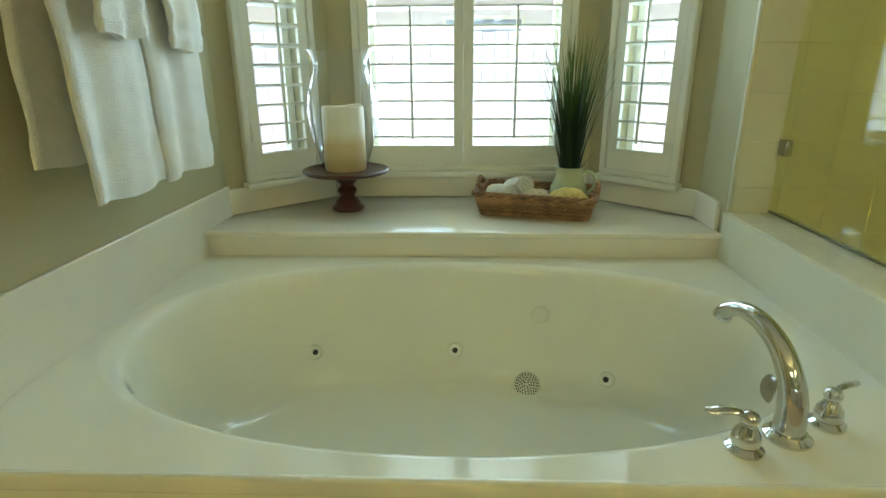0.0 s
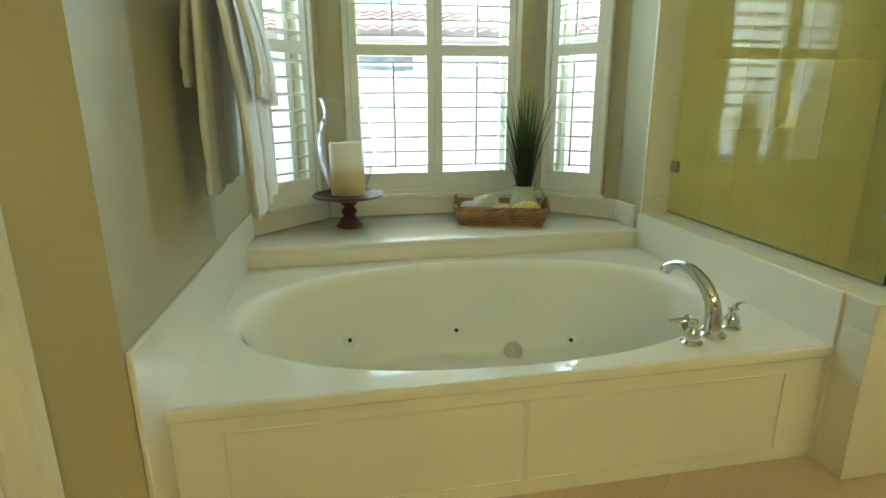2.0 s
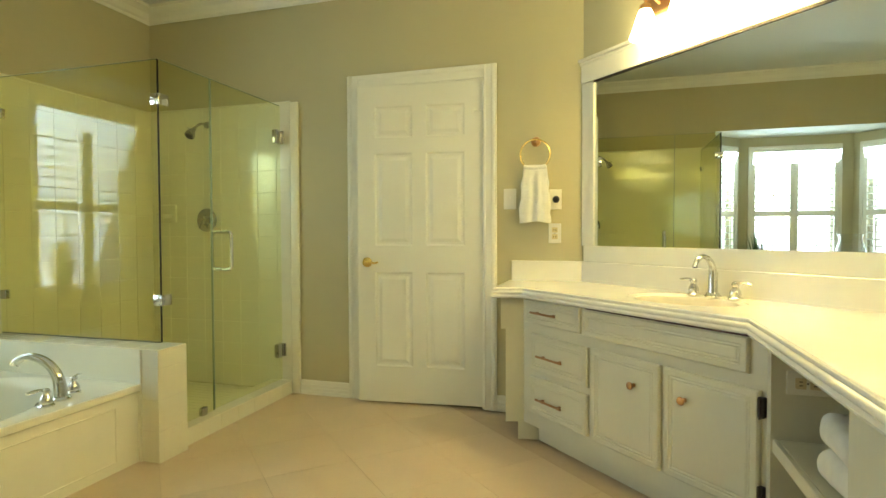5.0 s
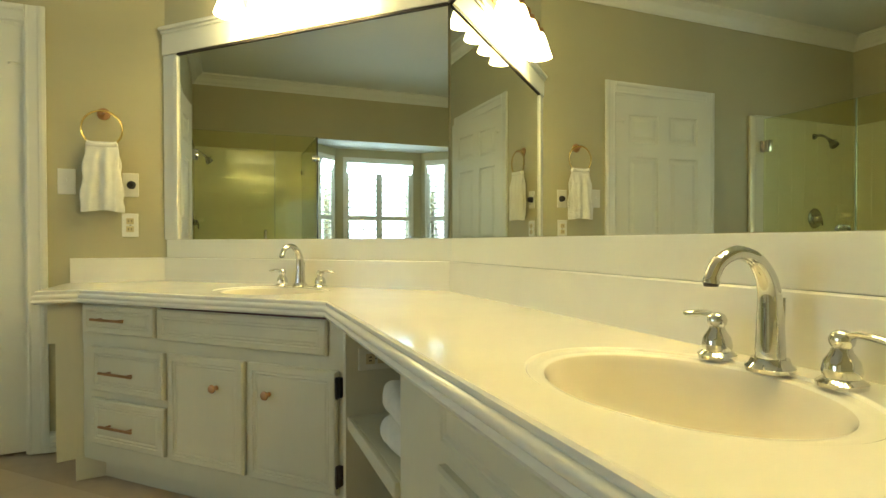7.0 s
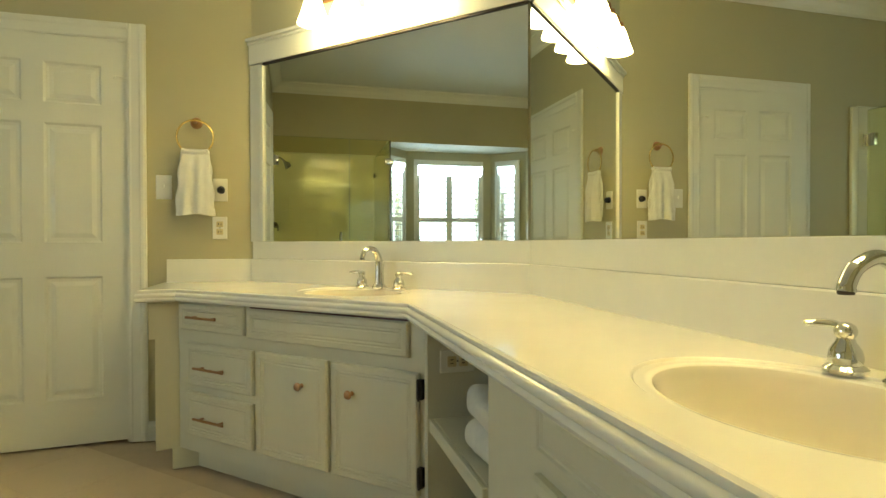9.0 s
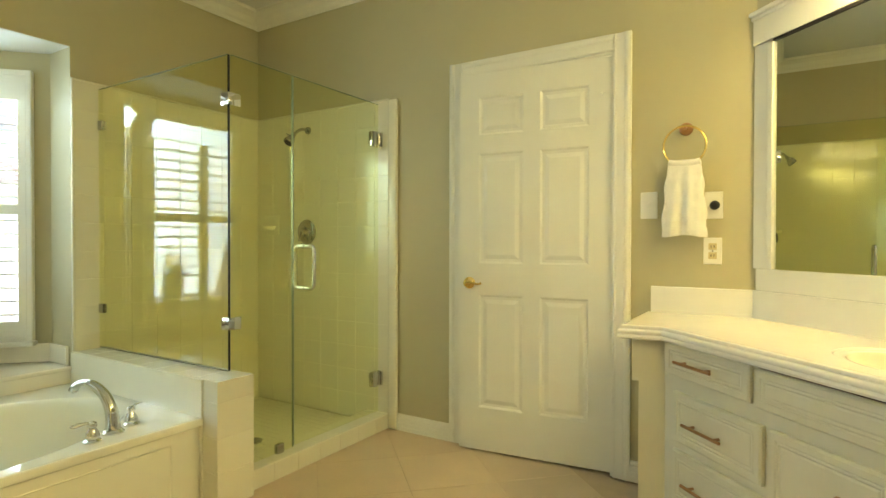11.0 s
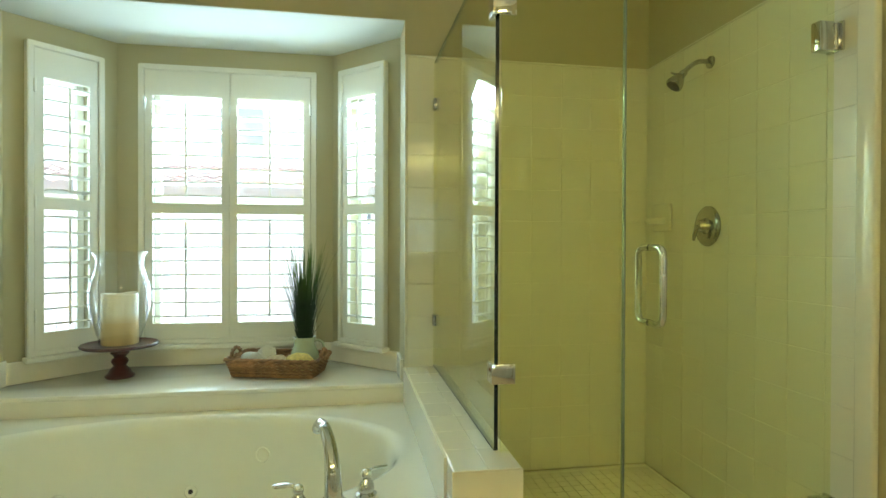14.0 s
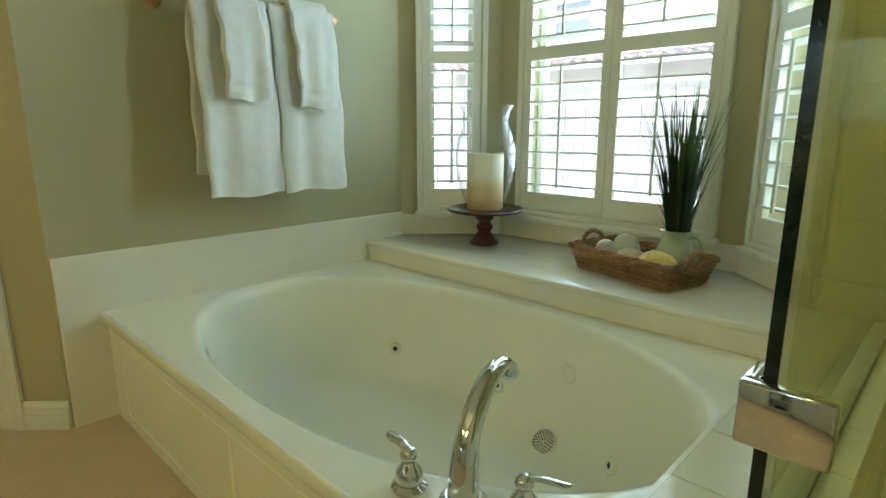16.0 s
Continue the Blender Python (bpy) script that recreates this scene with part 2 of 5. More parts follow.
def tube(pts, radius, n=12, flat=1.0, closed=False, cap=True):
    """A rod along pts; radius a number or one per point."""
    b = bmesh.new()
    pts = [Vector(p) for p in pts]
    rs = radius if isinstance(radius, (list, tuple)) else [radius] * len(pts)
    up = Vector((0.13, 0.27, 0.95)).normalized()
    rings = []
    side = None
    for i, p in enumerate(pts):
        a = pts[(i - 1) % len(pts)] if closed or i else p
        c = pts[(i + 1) % len(pts)] if closed or i < len(pts) - 1 else p
        d = (c - a).normalized()
        if side is None:
            side = d.cross(up)
            if side.length < 0.1:
                side = d.cross(Vector((1, 0, 0)))
        side = (side - d * side.dot(d)).normalized()
        nrm = side.cross(d)
        rings.append([b.verts.new(p + rs[i] * (side * math.cos(k * math.tau / n) + nrm * flat * math.sin(k * math.tau / n))) for k in range(n)])
    for p, q in zip(rings, rings[1:] + (rings[:1] if closed else [])):
        for k in range(n):
            b.faces.new((p[k], p[(k + 1) % n], q[(k + 1) % n], q[k]))
    if cap and not closed:
        b.faces.new(rings[0])
        b.faces.new(rings[-1][::-1])
    bmesh.ops.recalc_face_normals(b, faces=b.faces[:])
    return b


def frame_on(origin, angle):
    """A pose whose x runs along a wall at that angle, y into the wall and z up."""
    return Matrix.Translation(origin) @ Matrix.Rotation(radians(angle), 4, "Z")


def holed(x0, z0, x1, z1, y0, y1, holes):
    """One connected board from x0, z0 to x1, z1 and y0 to y1 with rectangular holes (x0, z0, x1, z1)."""
    b = bmesh.new()
    xs = sorted({x0, x1, *[v for h in holes for v in (h[0], h[2]) if x0 < v < x1]})
    zs = sorted({z0, z1, *[v for h in holes for v in (h[1], h[3]) if z0 < v < z1]})
    grid = {}

    def solid(i, k):
        if not (0 <= i < len(xs) - 1 and 0 <= k < len(zs) - 1):
            return False
        cx, cz = (xs[i] + xs[i + 1]) / 2, (zs[k] + zs[k + 1]) / 2
        return not any(h[0] < cx < h[2] and h[1] < cz < h[3] for h in holes)

    def v(i, j, k):
        if (i, j, k) not in grid:
            grid[i, j, k] = b.verts.new((xs[i], (y0, y1)[j], zs[k]))
        return grid[i, j, k]
    for i in range(len(xs) - 1):
        for k in range(len(zs) - 1):
            if not solid(i, k):
                continue
            b.faces.new((v(i, 0, k), v(i + 1, 0, k), v(i + 1, 0, k + 1), v(i, 0, k + 1)))
            b.faces.new((v(i, 1, k), v(i, 1, k + 1), v(i + 1, 1, k + 1), v(i + 1, 1, k)))
            for di, dk, q in ((-1, 0, ((i, k), (i, k + 1))), (1, 0, ((i + 1, k), (i + 1, k + 1))), (0, -1, ((i, k), (i + 1, k))), (0, 1, ((i, k + 1), (i + 1, k + 1)))):
                if not solid(i + di, k + dk):
                    (a, c), (e, f) = q
                    b.faces.new((v(a, 0, c), v(e, 0, f), v(e, 1, f), v(a, 1, c)))
    bmesh.ops.recalc_face_normals(b, faces=b.faces[:])
    return b


def wall_with_hole(name, m, length, height, thick, holes, material, label):
    """A wall along x from 0 to length, room face at y 0, with rectangular holes (x0, z0, x1, z1)."""
    return tagged(part(name, holed(0, 0, length, height, 0, thick, holes), material, m=m), label, "wall", kind="structure")


# ---- large structure ----
T = 0.12
b = prism([(-1.7, -2.3), (2.75, -2.3), (2.75, 2.24), (1.35, 2.24), (1.35, 1.16), (-1.7, 1.16)], -0.12, -0.008)
floor = tagged(part("floor", b, FGROUT), "tan ceramic floor tiles laid on the diagonal", "floor", kind="structure")
tagged(part("ceiling", prism([(-1.7, -2.3), (2.8, -2.3), (2.8, 2.235), (-1.7, 2.235)], CEIL, CEIL + 0.1), CEILING), "plain white painted ceiling", "ceiling", kind="structure")
WL = "greige painted plaster wall"
wall_with_hole("wall_north", frame_on((XL, YN, 0), 0), XE - XL, CEIL, T, [(0, -1, XT - XL, SOFFIT)], WALL, WL)
DY0, DY1 = 0.518, -0.318                   # opening of the panelled door
wall_with_hole("wall_east", frame_on((XE, YN + T, 0), -90), YN + T + 0.915, CEIL, T, [(YN + T - DY0, -1, YN + T - DY1, 2.055)], WALL, WL)
wall_with_hole("wall_diagonal", frame_on((XE, -0.915, 0), -135), 1.6, CEIL, T, [], WALL, WL)
wall_with_hole("wall_south", frame_on((1.40, YS, 0), 180), 2.905, CEIL, T, [], WALL, WL)
wall_with_hole("wall_far_west", frame_on((-1.505, YS, 0), 90), 2.03, CEIL, T, [], WALL, WL)
AX, AY, TURN = XL - 0.038, 0.978, 1.48                         # corner between towel wall and angled wall
AM = frame_on((-1.505, AY - (AX + 1.505), 0), 45)
AL = (AX + 1.505) / SQ
wall_with_hole("wall_angled", AM, AL, CEIL, T, [(AL - 1.005, -1, AL - 0.235, 2.045)], WALL, WL)
wall_with_hole("wall_west", frame_on((AX, AY, 0), 90 - TURN), 1.56, CEIL, T, [], WALL, WL)
# added board, out of view: closes the door opening against leaking light
tagged(part("light_stop", box(XE + T + 0.004, -0.6, 0, XE + T + 0.05, 0.8, 2.3), WALL), "unseen board added behind the door to keep sky light out", "wall", kind="structure")
tagged(part("wall_hall", box(-0.6, -0.05, 0, 0.6, 0.0, 2.3), WALL, m=frame_on((-1.45, 0.95, 0), 45)), "plain wall behind the closed door", "wall", kind="structure")

# bay
YB, BX0, BX1 = 2.79, -0.165, 0.945         # back wall of the bay and its two corners
BYS = 2.44                                 # end of the straight returns
BW = math.hypot(XT - BX1, YB - BYS)
wall_with_hole("wall_bay_back", frame_on((BX0 - 0.08, YB, 0), 0), BX1 - BX0 + 0.16, SOFFIT + 0.05, T, [(0.235, 0.63, 1.055, 2.03)], WALL, WL)
wall_with_hole("wall_bay_right", frame_on((BX1, YB, 0), -45), BW, SOFFIT + 0.05, T, [(0.13, 0.63, 0.36, 2.03)], WALL, WL)
wall_with_hole("wall_bay_left", frame_on((XL, BYS, 0), 45), BW, SOFFIT + 0.05, T, [(BW - 0.36, 0.63, BW - 0.13, 2.03)], WALL, WL)
wall_with_hole("wall_bay_return", frame_on((XT, BYS + 0.08, 0), -90), BYS + 0.08 - YN - T + 0.005, SOFFIT + 0.05, T, [], WALL, WL)
bay_poly = [(XL, YN + 0.002), (XT, YN + 0.002), (XT, BYS), (BX1, YB), (BX0, YB), (XL, BYS)]
bay_roof = [(XL - 0.15, YN + 0.004), (XT + 0.15, YN + 0.004), (XT + 0.15, BYS), (BX1 + 0.1, YB + 0.2), (BX0 - 0.1, YB + 0.2), (XL - 0.15, BYS)]
tagged(part("ceiling_bay", prism(bay_roof, SOFFIT - 0.003, SOFFIT + 0.12), CEILING), "low white ceiling of the bay", "ceiling", kind="structure")


# ---- bay: ledge, shutters, windows ----
b = prism([(XL + 0.001, YN - 0.012), (XT - 0.001, YN - 0.012), *[(x, y) for x, y in bay_poly[2:]]], LEDGE - 0.022, LEDGE, 0.006)
ledge = tagged(part("window_ledge", b, MARBLE, smooth=True), "cream cultured marble ledge of the bay window", "ledge", kind="structure")
part("riser", box(XL + 0.001, YN, 0.0, XT - 0.001, YN + 0.03, LEDGE - 0.022), MARBLE, ledge)
part("core", prism([(x, y + (0.035 if i < 2 else 0)) for i, (x, y) in enumerate(bay_poly)], 0, LEDGE - 0.03), MARBLE, ledge)
for m, l in ((frame_on((BX0, YB, 0), 0), BX1 - BX0), (frame_on((BX1, YB, 0), -45), BW), (frame_on((XL, BYS, 0), 45), BW), (frame_on((XT, BYS, 0), -90), 0.19)):
    part("upstand", box(0.004, -0.016, LEDGE, l - 0.004, 0.0, 0.575, 0.004), MARBLE, ledge, m=m)


def louver_mesh(w):
    """A flat slat with eased edges, slightly thicker along its middle."""
    sec = [(-0.032, -0.0028), (-0.0305, -0.004), (0.0, -0.0048), (0.0305, -0.004), (0.032, -0.0028), (0.032, 0.0028), (0.0305, 0.004), (0.0, 0.0048), (-0.0305, 0.004), (-0.032, 0.0028)]
    bm = bmesh.new()
    ends = [[bm.verts.new((x, y, z)) for y, z in sec] for x in (-w / 2, w / 2)]
    for k in range(len(sec)):
        j = (k + 1) % len(sec)
        bm.faces.new((ends[0][k], ends[0][j], ends[1][j], ends[1][k]))
    bm.faces.new(ends[0][::-1])
    bm.faces.new(ends[1])
    bmesh.ops.recalc_face_normals(bm, faces=bm.faces[:])
    return bm


def shutter(m, width, panels, label):
    """A plantation shutter: frame, hinged panels with louvers above and below a middle rail, tilt rods and a sill."""
    z0, z1 = 0.592, 2.068
    sh = thing("plantation_shutter", m, label, "shutter", "plantation shutters of the bay")
    f = 0.028
    fb = holed(0, z0, width, z1, -0.038, 0.0, [(f, z0 + f * 0.8, width - f, z1 - f)])
    bmesh.ops.bevel(fb, geom=[e for e in fb.edges if e.calc_face_angle(0) > 1], offset=0.004, segments=2, affect="EDGES")
    part("frame", fb, WHITE, sh)
    part("sill", box(-0.012, -0.06, z0 - 0.026, width + 0.012, -0.0, z0 - 0.001, 0.006), WHITE, sh)
    inner = width - 2 * f - 0.002
    pw = inner / panels
    for i in range(panels):
        x0 = f + 0.001 + i * pw + 0.0004
        w = pw - 0.0008
        st = 0.04
        cells = ((0.700, 1.283), (1.338, 1.905))
        lo, hi = z0 + f * 0.8 + 0.001, z1 - f - 0.001
        pb = holed(0, lo, w, hi, -0.030, -0.006, [(st, a, w - st, c) for a, c in cells])
        bmesh.ops.bevel(pb, geom=[e for e in pb.edges if e.calc_face_angle(0) > 1], offset=0.002, segments=1, affect="EDGES")
        panel = part("shutter_panel", pb, WHITE, sh, m=pose(x0, 0, 0))
        lm = None
        for a, c in cells:
            n = 8
            for k in range(n):
                z = a + (k + 0.5) * (c - a) / n
                if lm is None:
                    lv = part("louver", louver_mesh(w - 2 * st - 0.004), WHITE, panel)
                    lm = lv.data
                else:
                    lv = new("louver", lm)
                    lv.parent = panel
                lv.matrix_basis = pose(w / 2, -0.018, z, -7 + random.uniform(-1, 1))
            part("tilt_rod", box(w / 2 - 0.005, -0.062, a + 0.03, w / 2 + 0.005, -0.052, c - 0.035, 0.002), WHITE, panel)
        hx = 0.002 if i == 0 else w - 0.002
        for z in (0.78, 1.32, 1.86):
            part("hinge", tube([(hx, -0.035, z - 0.03), (hx, -0.035, z + 0.03)], 0.006, 8), WHITE, panel)
    return sh


def window(name, m, width, label):
    w = thing(name, m, label, "window", kind="structure")
    z0, z1 = 0.635, 2.025
    fb = holed(0, z0, width, z1, 0.062, 0.10, [(0.03, z0 + 0.04, width - 0.03, 1.31), (0.03, 1.35, width - 0.03, z1 - 0.03)])
    part("window_frame", fb, WHITE, w)
    for a, c in ((z0 + 0.04, 1.31), (1.35, z1 - 0.03)):
        p = part("pane", box(0.03, 0.078, a, width - 0.03, 0.082, c), PANE, w)
        p.visible_shadow = False


shutter(frame_on((-0.055, YB, 0), 0), 0.91, 2, "wide white plantation shutter with two louvered panels")
shutter(frame_on((BX1, YB, 0), -45) @ pose(0.075, 0, 0), 0.335, 1, "narrow white plantation shutter angled towards the shower")
shutter(frame_on((XL, BYS, 0), 45) @ pose(BW - 0.41, 0, 0), 0.335, 1, "narrow white plantation shutter angled beside the towels")
window("window_1", frame_on((BX0 + 0.16, YB, 0), 0), 0.81, "double-hung window behind the shutters")
window("window_2", frame_on((BX1, YB, 0), -45) @ pose(0.135, 0, 0), 0.22, "narrow window behind the shutter")
window("window_3", frame_on((XL, BYS, 0), 45) @ pose(BW - 0.355, 0, 0), 0.22, "narrow window behind the shutter")


# ---- bathtub ----
tub = thing("bathtub", pose(0, 0, 0), "cream oval whirlpool tub set in a wide deck", "bathtub")
CX, CY, TA, TB = 0.378, 1.662, 0.848, 0.492
N = 128


def oval(k, s, z, dx=0.0):
    a = k * math.tau / N
    c, q = math.cos(a), math.sin(a)
    e = 2 / 2.15
    return (CX + dx + s * TA * math.copysign(abs(c) ** e, c), CY + s * TB * math.copysign(abs(q) ** e, q), z)


db = bmesh.new()
x0, x1, y0, y1 = XL - 0.032, XT - 0.001, TUBY, YN - 0.001
outer = []
inner = [db.verts.new(oval(k, 1.03, DECK)) for k in range(N)]
for k in range(N):
    px, py, _ = oval(k, 1.03, DECK)
    dx, dy = px - CX, py - CY
    t = min(((x1 if dx > 0 else x0) - CX) / dx if abs(dx) > 1e-9 else 1e9, ((y1 if dy > 0 else y0) - CY) / dy if abs(dy) > 1e-9 else 1e9)
    outer.append(db.verts.new((CX + dx * t, CY + dy * t, DECK)))
for k in range(N):
    db.faces.new((inner[k], inner[(k + 1) % N], outer[(k + 1) % N], outer[k]))
corners = [(x0, y0), (x1, y0), (x1, y1), (x0, y1)]
for qx, qy in corners:
    near = sorted(outer, key=lambda v: (v.co.x - qx) ** 2 + (v.co.y - qy) ** 2)[:2]
    cv = db.verts.new((qx, qy, DECK))
    db.faces.new((near[0], near[1], cv))
bmesh.ops.recalc_face_normals(db, faces=db.faces[:])
if db.faces[0].normal.z < 0:
    bmesh.ops.reverse_faces(db, faces=db.faces[:])
part("deck", db, ACRYLIC, tub, smooth=True)
part("front_nosing", box(XL - 0.028, TUBY - 0.012, DECK - 0.036, XT - 0.001, TUBY + 0.004, DECK + 0.001, 0.007, 3), ACRYLIC, tub, smooth=True)


def smooth_profile(pts_, n):
    """A Catmull-Rom curve through (radius, height) pairs."""
    out = []
    for i in range(len(pts_) - 1):
        a, b, c, d = [Vector(pts_[min(max(i + o, 0), len(pts_) - 1)]) for o in (-1, 0, 1, 2)]
        for k in range(n):
            u = k / n
            v = 0.5 * (2 * b + (c - a) * u + (2 * a - 5 * b + 4 * c - d) * u * u + (3 * b - a - 3 * c + d) * u ** 3)
            out.append((v.x, v.y))
    return out + [tuple(pts_[-1])]


bb = bmesh.new()
prof = [(1.03, 0), (1.015, -0.0015), (1.0, -0.006), (0.985, -0.015), (0.970, -0.034), (0.958, -0.07), (0.948, -0.13), (0.932, -0.22), (0.91, -0.30), (0.87, -0.37), (0.79, -0.415), (0.6, -0.435), (0.3, -0.44)]
prof = smooth_profile(prof, 4)
rings = [[bb.verts.new(oval(k, s, DECK + dz)) for k in range(N)] for s, dz in prof]
for p, q in zip(rings, rings[1:]):
    for k in range(N):
        bb.faces.new((p[k], p[(k + 1) % N], q[(k + 1) % N], q[k]))
bb.faces.new(rings[-1])
bmesh.ops.recalc_face_normals(bb, faces=bb.faces[:])
bmesh.ops.reverse_faces(bb, faces=bb.faces[:])
part("basin", bb, ACRYLIC, tub, smooth=True)
ap = bmesh.new()
box(XL - 0.028, TUBY + 0.006, 0.0, XT - 0.001, TUBY + 0.03, DECK - 0.036, 0, 1, ap)
apron = part("apron", ap, ACRYLIC, tub)
for q0, q1 in ((XL + 0.1, 0.36), (0.365, XT - 0.13)):
    fb = bmesh.new()
    for r in ((q0, 0.045, q0 + 0.006, 0.30), (q1 - 0.006, 0.045, q1, 0.30), (q0 + 0.006, 0.045, q1 - 0.006, 0.051), (q0 + 0.006, 0.294, q1 - 0.006, 0.30)):
        box(r[0], TUBY + 0.002, r[1], r[2], TUBY + 0.007, r[3], 0.002, 1, fb)
    part("panel_moulding", fb, ACRYLIC, apron)


def on_basin(x, z):
    """The back wall of the basin at x and a height under the deck."""
    for (s, d), (s2, d2) in zip(prof, prof[1:]):
        if d2 <= z <= d:
            s = s + (s2 - s) * (d - z) / (d - d2)
            break
    u = min(0.999, abs(x - CX) / (s * TA))
    return CY + s * TB * (1 - u ** 2.15) ** (1 / 2.15)


for x, z in ((-0.10, -0.278), (0.375, -0.306), (0.88, -0.350)):
    y = on_basin(x, z)
    tilt = 74
    ang = -math.degrees(math.atan2(x - CX, (y - CY) * (TA / TB) ** 2 * 0.6))
    m = pose(x, y - 0.004, DECK + z, tilt, 0, ang)
    jet = part("jet", lathe([(0, 0.004), (0.010, 0.004), (0.012, 0.007), (0.022, 0.006), (0.027, 0.0), (0.027, -0.01)], 20), ACRYLIC, tub, "round white water jet", True, m)
    part("nozzle", lathe([(0, 0.0062), (0.006, 0.0068), (0.0095, 0.0055), (0.0095, 0.0)], 14), DARK, jet)
sy = on_basin(0.624, -0.405)
st = part("strainer", lathe([(0, 0.006), (0.03, 0.005), (0.036, 0.001), (0.036, -0.01)], 28), ACRYLIC, tub, "round suction cover with many small holes", True, pose(0.624, sy - 0.006, DECK - 0.402, 46, 0, -14) @ Matrix.Diagonal((1.3, 1.3, 1, 1)))
hb = bmesh.new()
for r, n in ((0.007, 5), (0.013, 10), (0.019, 15), (0.025, 20), (0.030, 24)):
    for k in range(n):
        a = k * math.tau / n
        join(hb, lathe([(0, 0.0068), (0.0021, 0.0068), (0.0021, 0.004)], 6), pose(r * math.cos(a), r * math.sin(a), -0.0004 if r > 0.026 else 0.0003))
part("holes", hb, DARK, st)
part("overflow_plate", lathe([(0, 0.010), (0.006, 0.009), (0.030, 0.007), (0.036, 0.001), (0.036, -0.01)], 28), NICKEL, tub, "brushed metal overflow plate", True, pose(1.176, 1.61, DECK - 0.135, 0, -82, 0))
part("upper_port", lathe([(0.026, 0.0), (0.028, 0.003), (0.031, 0.003), (0.033, -0.004)], 24), ACRYLIC, tub, "", True, pose(0.667, on_basin(0.667, -0.165) - 0.003, DECK - 0.165, 84, 0, -12))

# tub surround on the towel wall
sp = tagged(part("wall_splash", box(0.003, -0.014, 0, BYS - AY + 0.004, -0.0, 0.587, 0.004), MARBLE, m=frame_on((AX, AY, 0), 90 - TURN)), "cream marble splash panel along the towel wall", "splash panel", kind="structure")


def lever_handle(m, parent, out, size=1.0):
    """A bell-shaped faucet handle with a flat lever pointing along out (degrees)."""
    h = part("handle", lathe([(0, 0.0), (0.031, 0.0), (0.032, 0.006), (0.026, 0.011), (0.023, 0.013), (0.025, 0.022), (0.022, 0.036), (0.014, 0.048), (0.012, 0.054), (0.0155, 0.059), (0.0165, 0.066), (0.013, 0.074), (0.006, 0.078), (0, 0.079)], 28), CHROME, parent, "", True, m @ Matrix.Scale(size, 4))
    pts = spline([(0.004, 0, 0.069), (0.022, 0, 0.074), (0.042, 0, 0.073), (0.062, 0, 0.070), (0.074, 0, 0.072)], 6)
    n = len(pts)
    part("lever", tube(pts, [0.0075 + 0.0035 * math.sin(math.pi * (i / (n - 1)) ** 1.6) - 0.004 * (i / (n - 1)) ** 6 for i in range(n)], 12, 0.55), CHROME, h, "", True, pose(0, 0, 0, 0, 0, out))
    return h


tf = thing("tub_faucet", pose(0.988, 1.232, DECK), "polished chrome arched tub filler with two lever handles", "faucet")
part("escutcheon", lathe([(0, 0), (0.040, 0), (0.041, 0.006), (0.034, 0.012), (0.031, 0.016), (0, 0.016)], 32), CHROME, tf, "", True)
sd = Vector((-0.27, 0.96, 0)).normalized()
pts = spline([(0, 0, 0.0), sd * 0.002 + Vector((0, 0, 0.05)), sd * 0.012 + Vector((0, 0, 0.10)), sd * 0.045 + Vector((0, 0, 0.15)), sd * 0.10 + Vector((0, 0, 0.183)),
              sd * 0.155 + Vector((0, 0, 0.186)), sd * 0.190 + Vector((0, 0, 0.168)), sd * 0.200 + Vector((0, 0, 0.152))], 7)
n = len(pts)
part("spout", tube(pts, [0.028 - 0.0125 * min(1, i / (n * 0.72)) + 0.004 * max(0, (i / n - 0.75) * 4) for i in range(n)], 20), CHROME, tf, "", True)
lever_handle(pose(-0.094, -0.036, 0), tf, 168)
lever_handle(pose(0.094, 0.04, 0), tf, 28)


# ---- low wall and shower ----
PX0, PX1, PY0, PZ = XT, 1.475, 0.993, 0.552
tagged(part("low_wall", box(PX0 + 0.004, PY0 + 0.004, 0, PX1 - 0.004, YN, PZ - 0.006), GROUT), "tiled low wall between tub and shower", "low wall", kind="structure")
lowwall = scene.objects["low_wall"]
part("tub_side_panel", box(PX0 - 0.004, TUBY - 0.01, 0.0, PX0 + 0.006, YN, PZ - 0.008), ACRYLIC, lowwall)


def tile_row(parent, origin, ux, uz, nu, nz, wu, wz, normal, skip=None):
    """Tiles of wu by wz on a wall from origin along ux and uz; alike tiles share a mesh."""
    g, th = 0.0016, 0.0058
    data = {}
    ux, uz, normal = Vector(ux), Vector(uz), Vector(normal)
    m3 = Matrix((ux, uz, normal)).transposed().to_4x4()
    for i in range(nu[0]):
        w = wu if i < nu[0] - 1 or not nu[1] else nu[1]
        for k in range(nz[0]):
            h = wz if k < nz[0] - 1 or not nz[1] else nz[1]
            key = (round(w, 4), round(h, 4))
            if key not in data:
                ob = part("tile", box(g / 2, g / 2, -0.004, w - g / 2, h - g / 2, th - 0.004, 0.0012, 1), TILE, parent)
                data[key] = ob.data
            else:
                ob = new("tile", data[key])
                ob.parent = parent
            ob.matrix_basis = Matrix.Translation(Vector(origin) + ux * (i * wu) + uz * (k * wz)) @ m3 @ pose(0, 0, random.uniform(-0.0003, 0.0003))


def splits(length, w):
    n = math.ceil(length / w - 0.02)
    return n, length - (n - 1) * w


TW = 0.152
TOP = 2.0
ns = tagged(part("shower_wall_back", box(XT + 0.002, YN - 0.012, 0.02, XE - 0.012, YN - 0.001, TOP), GROUT), "cream square tiles on the shower's back wall", "tiled wall", kind="structure")
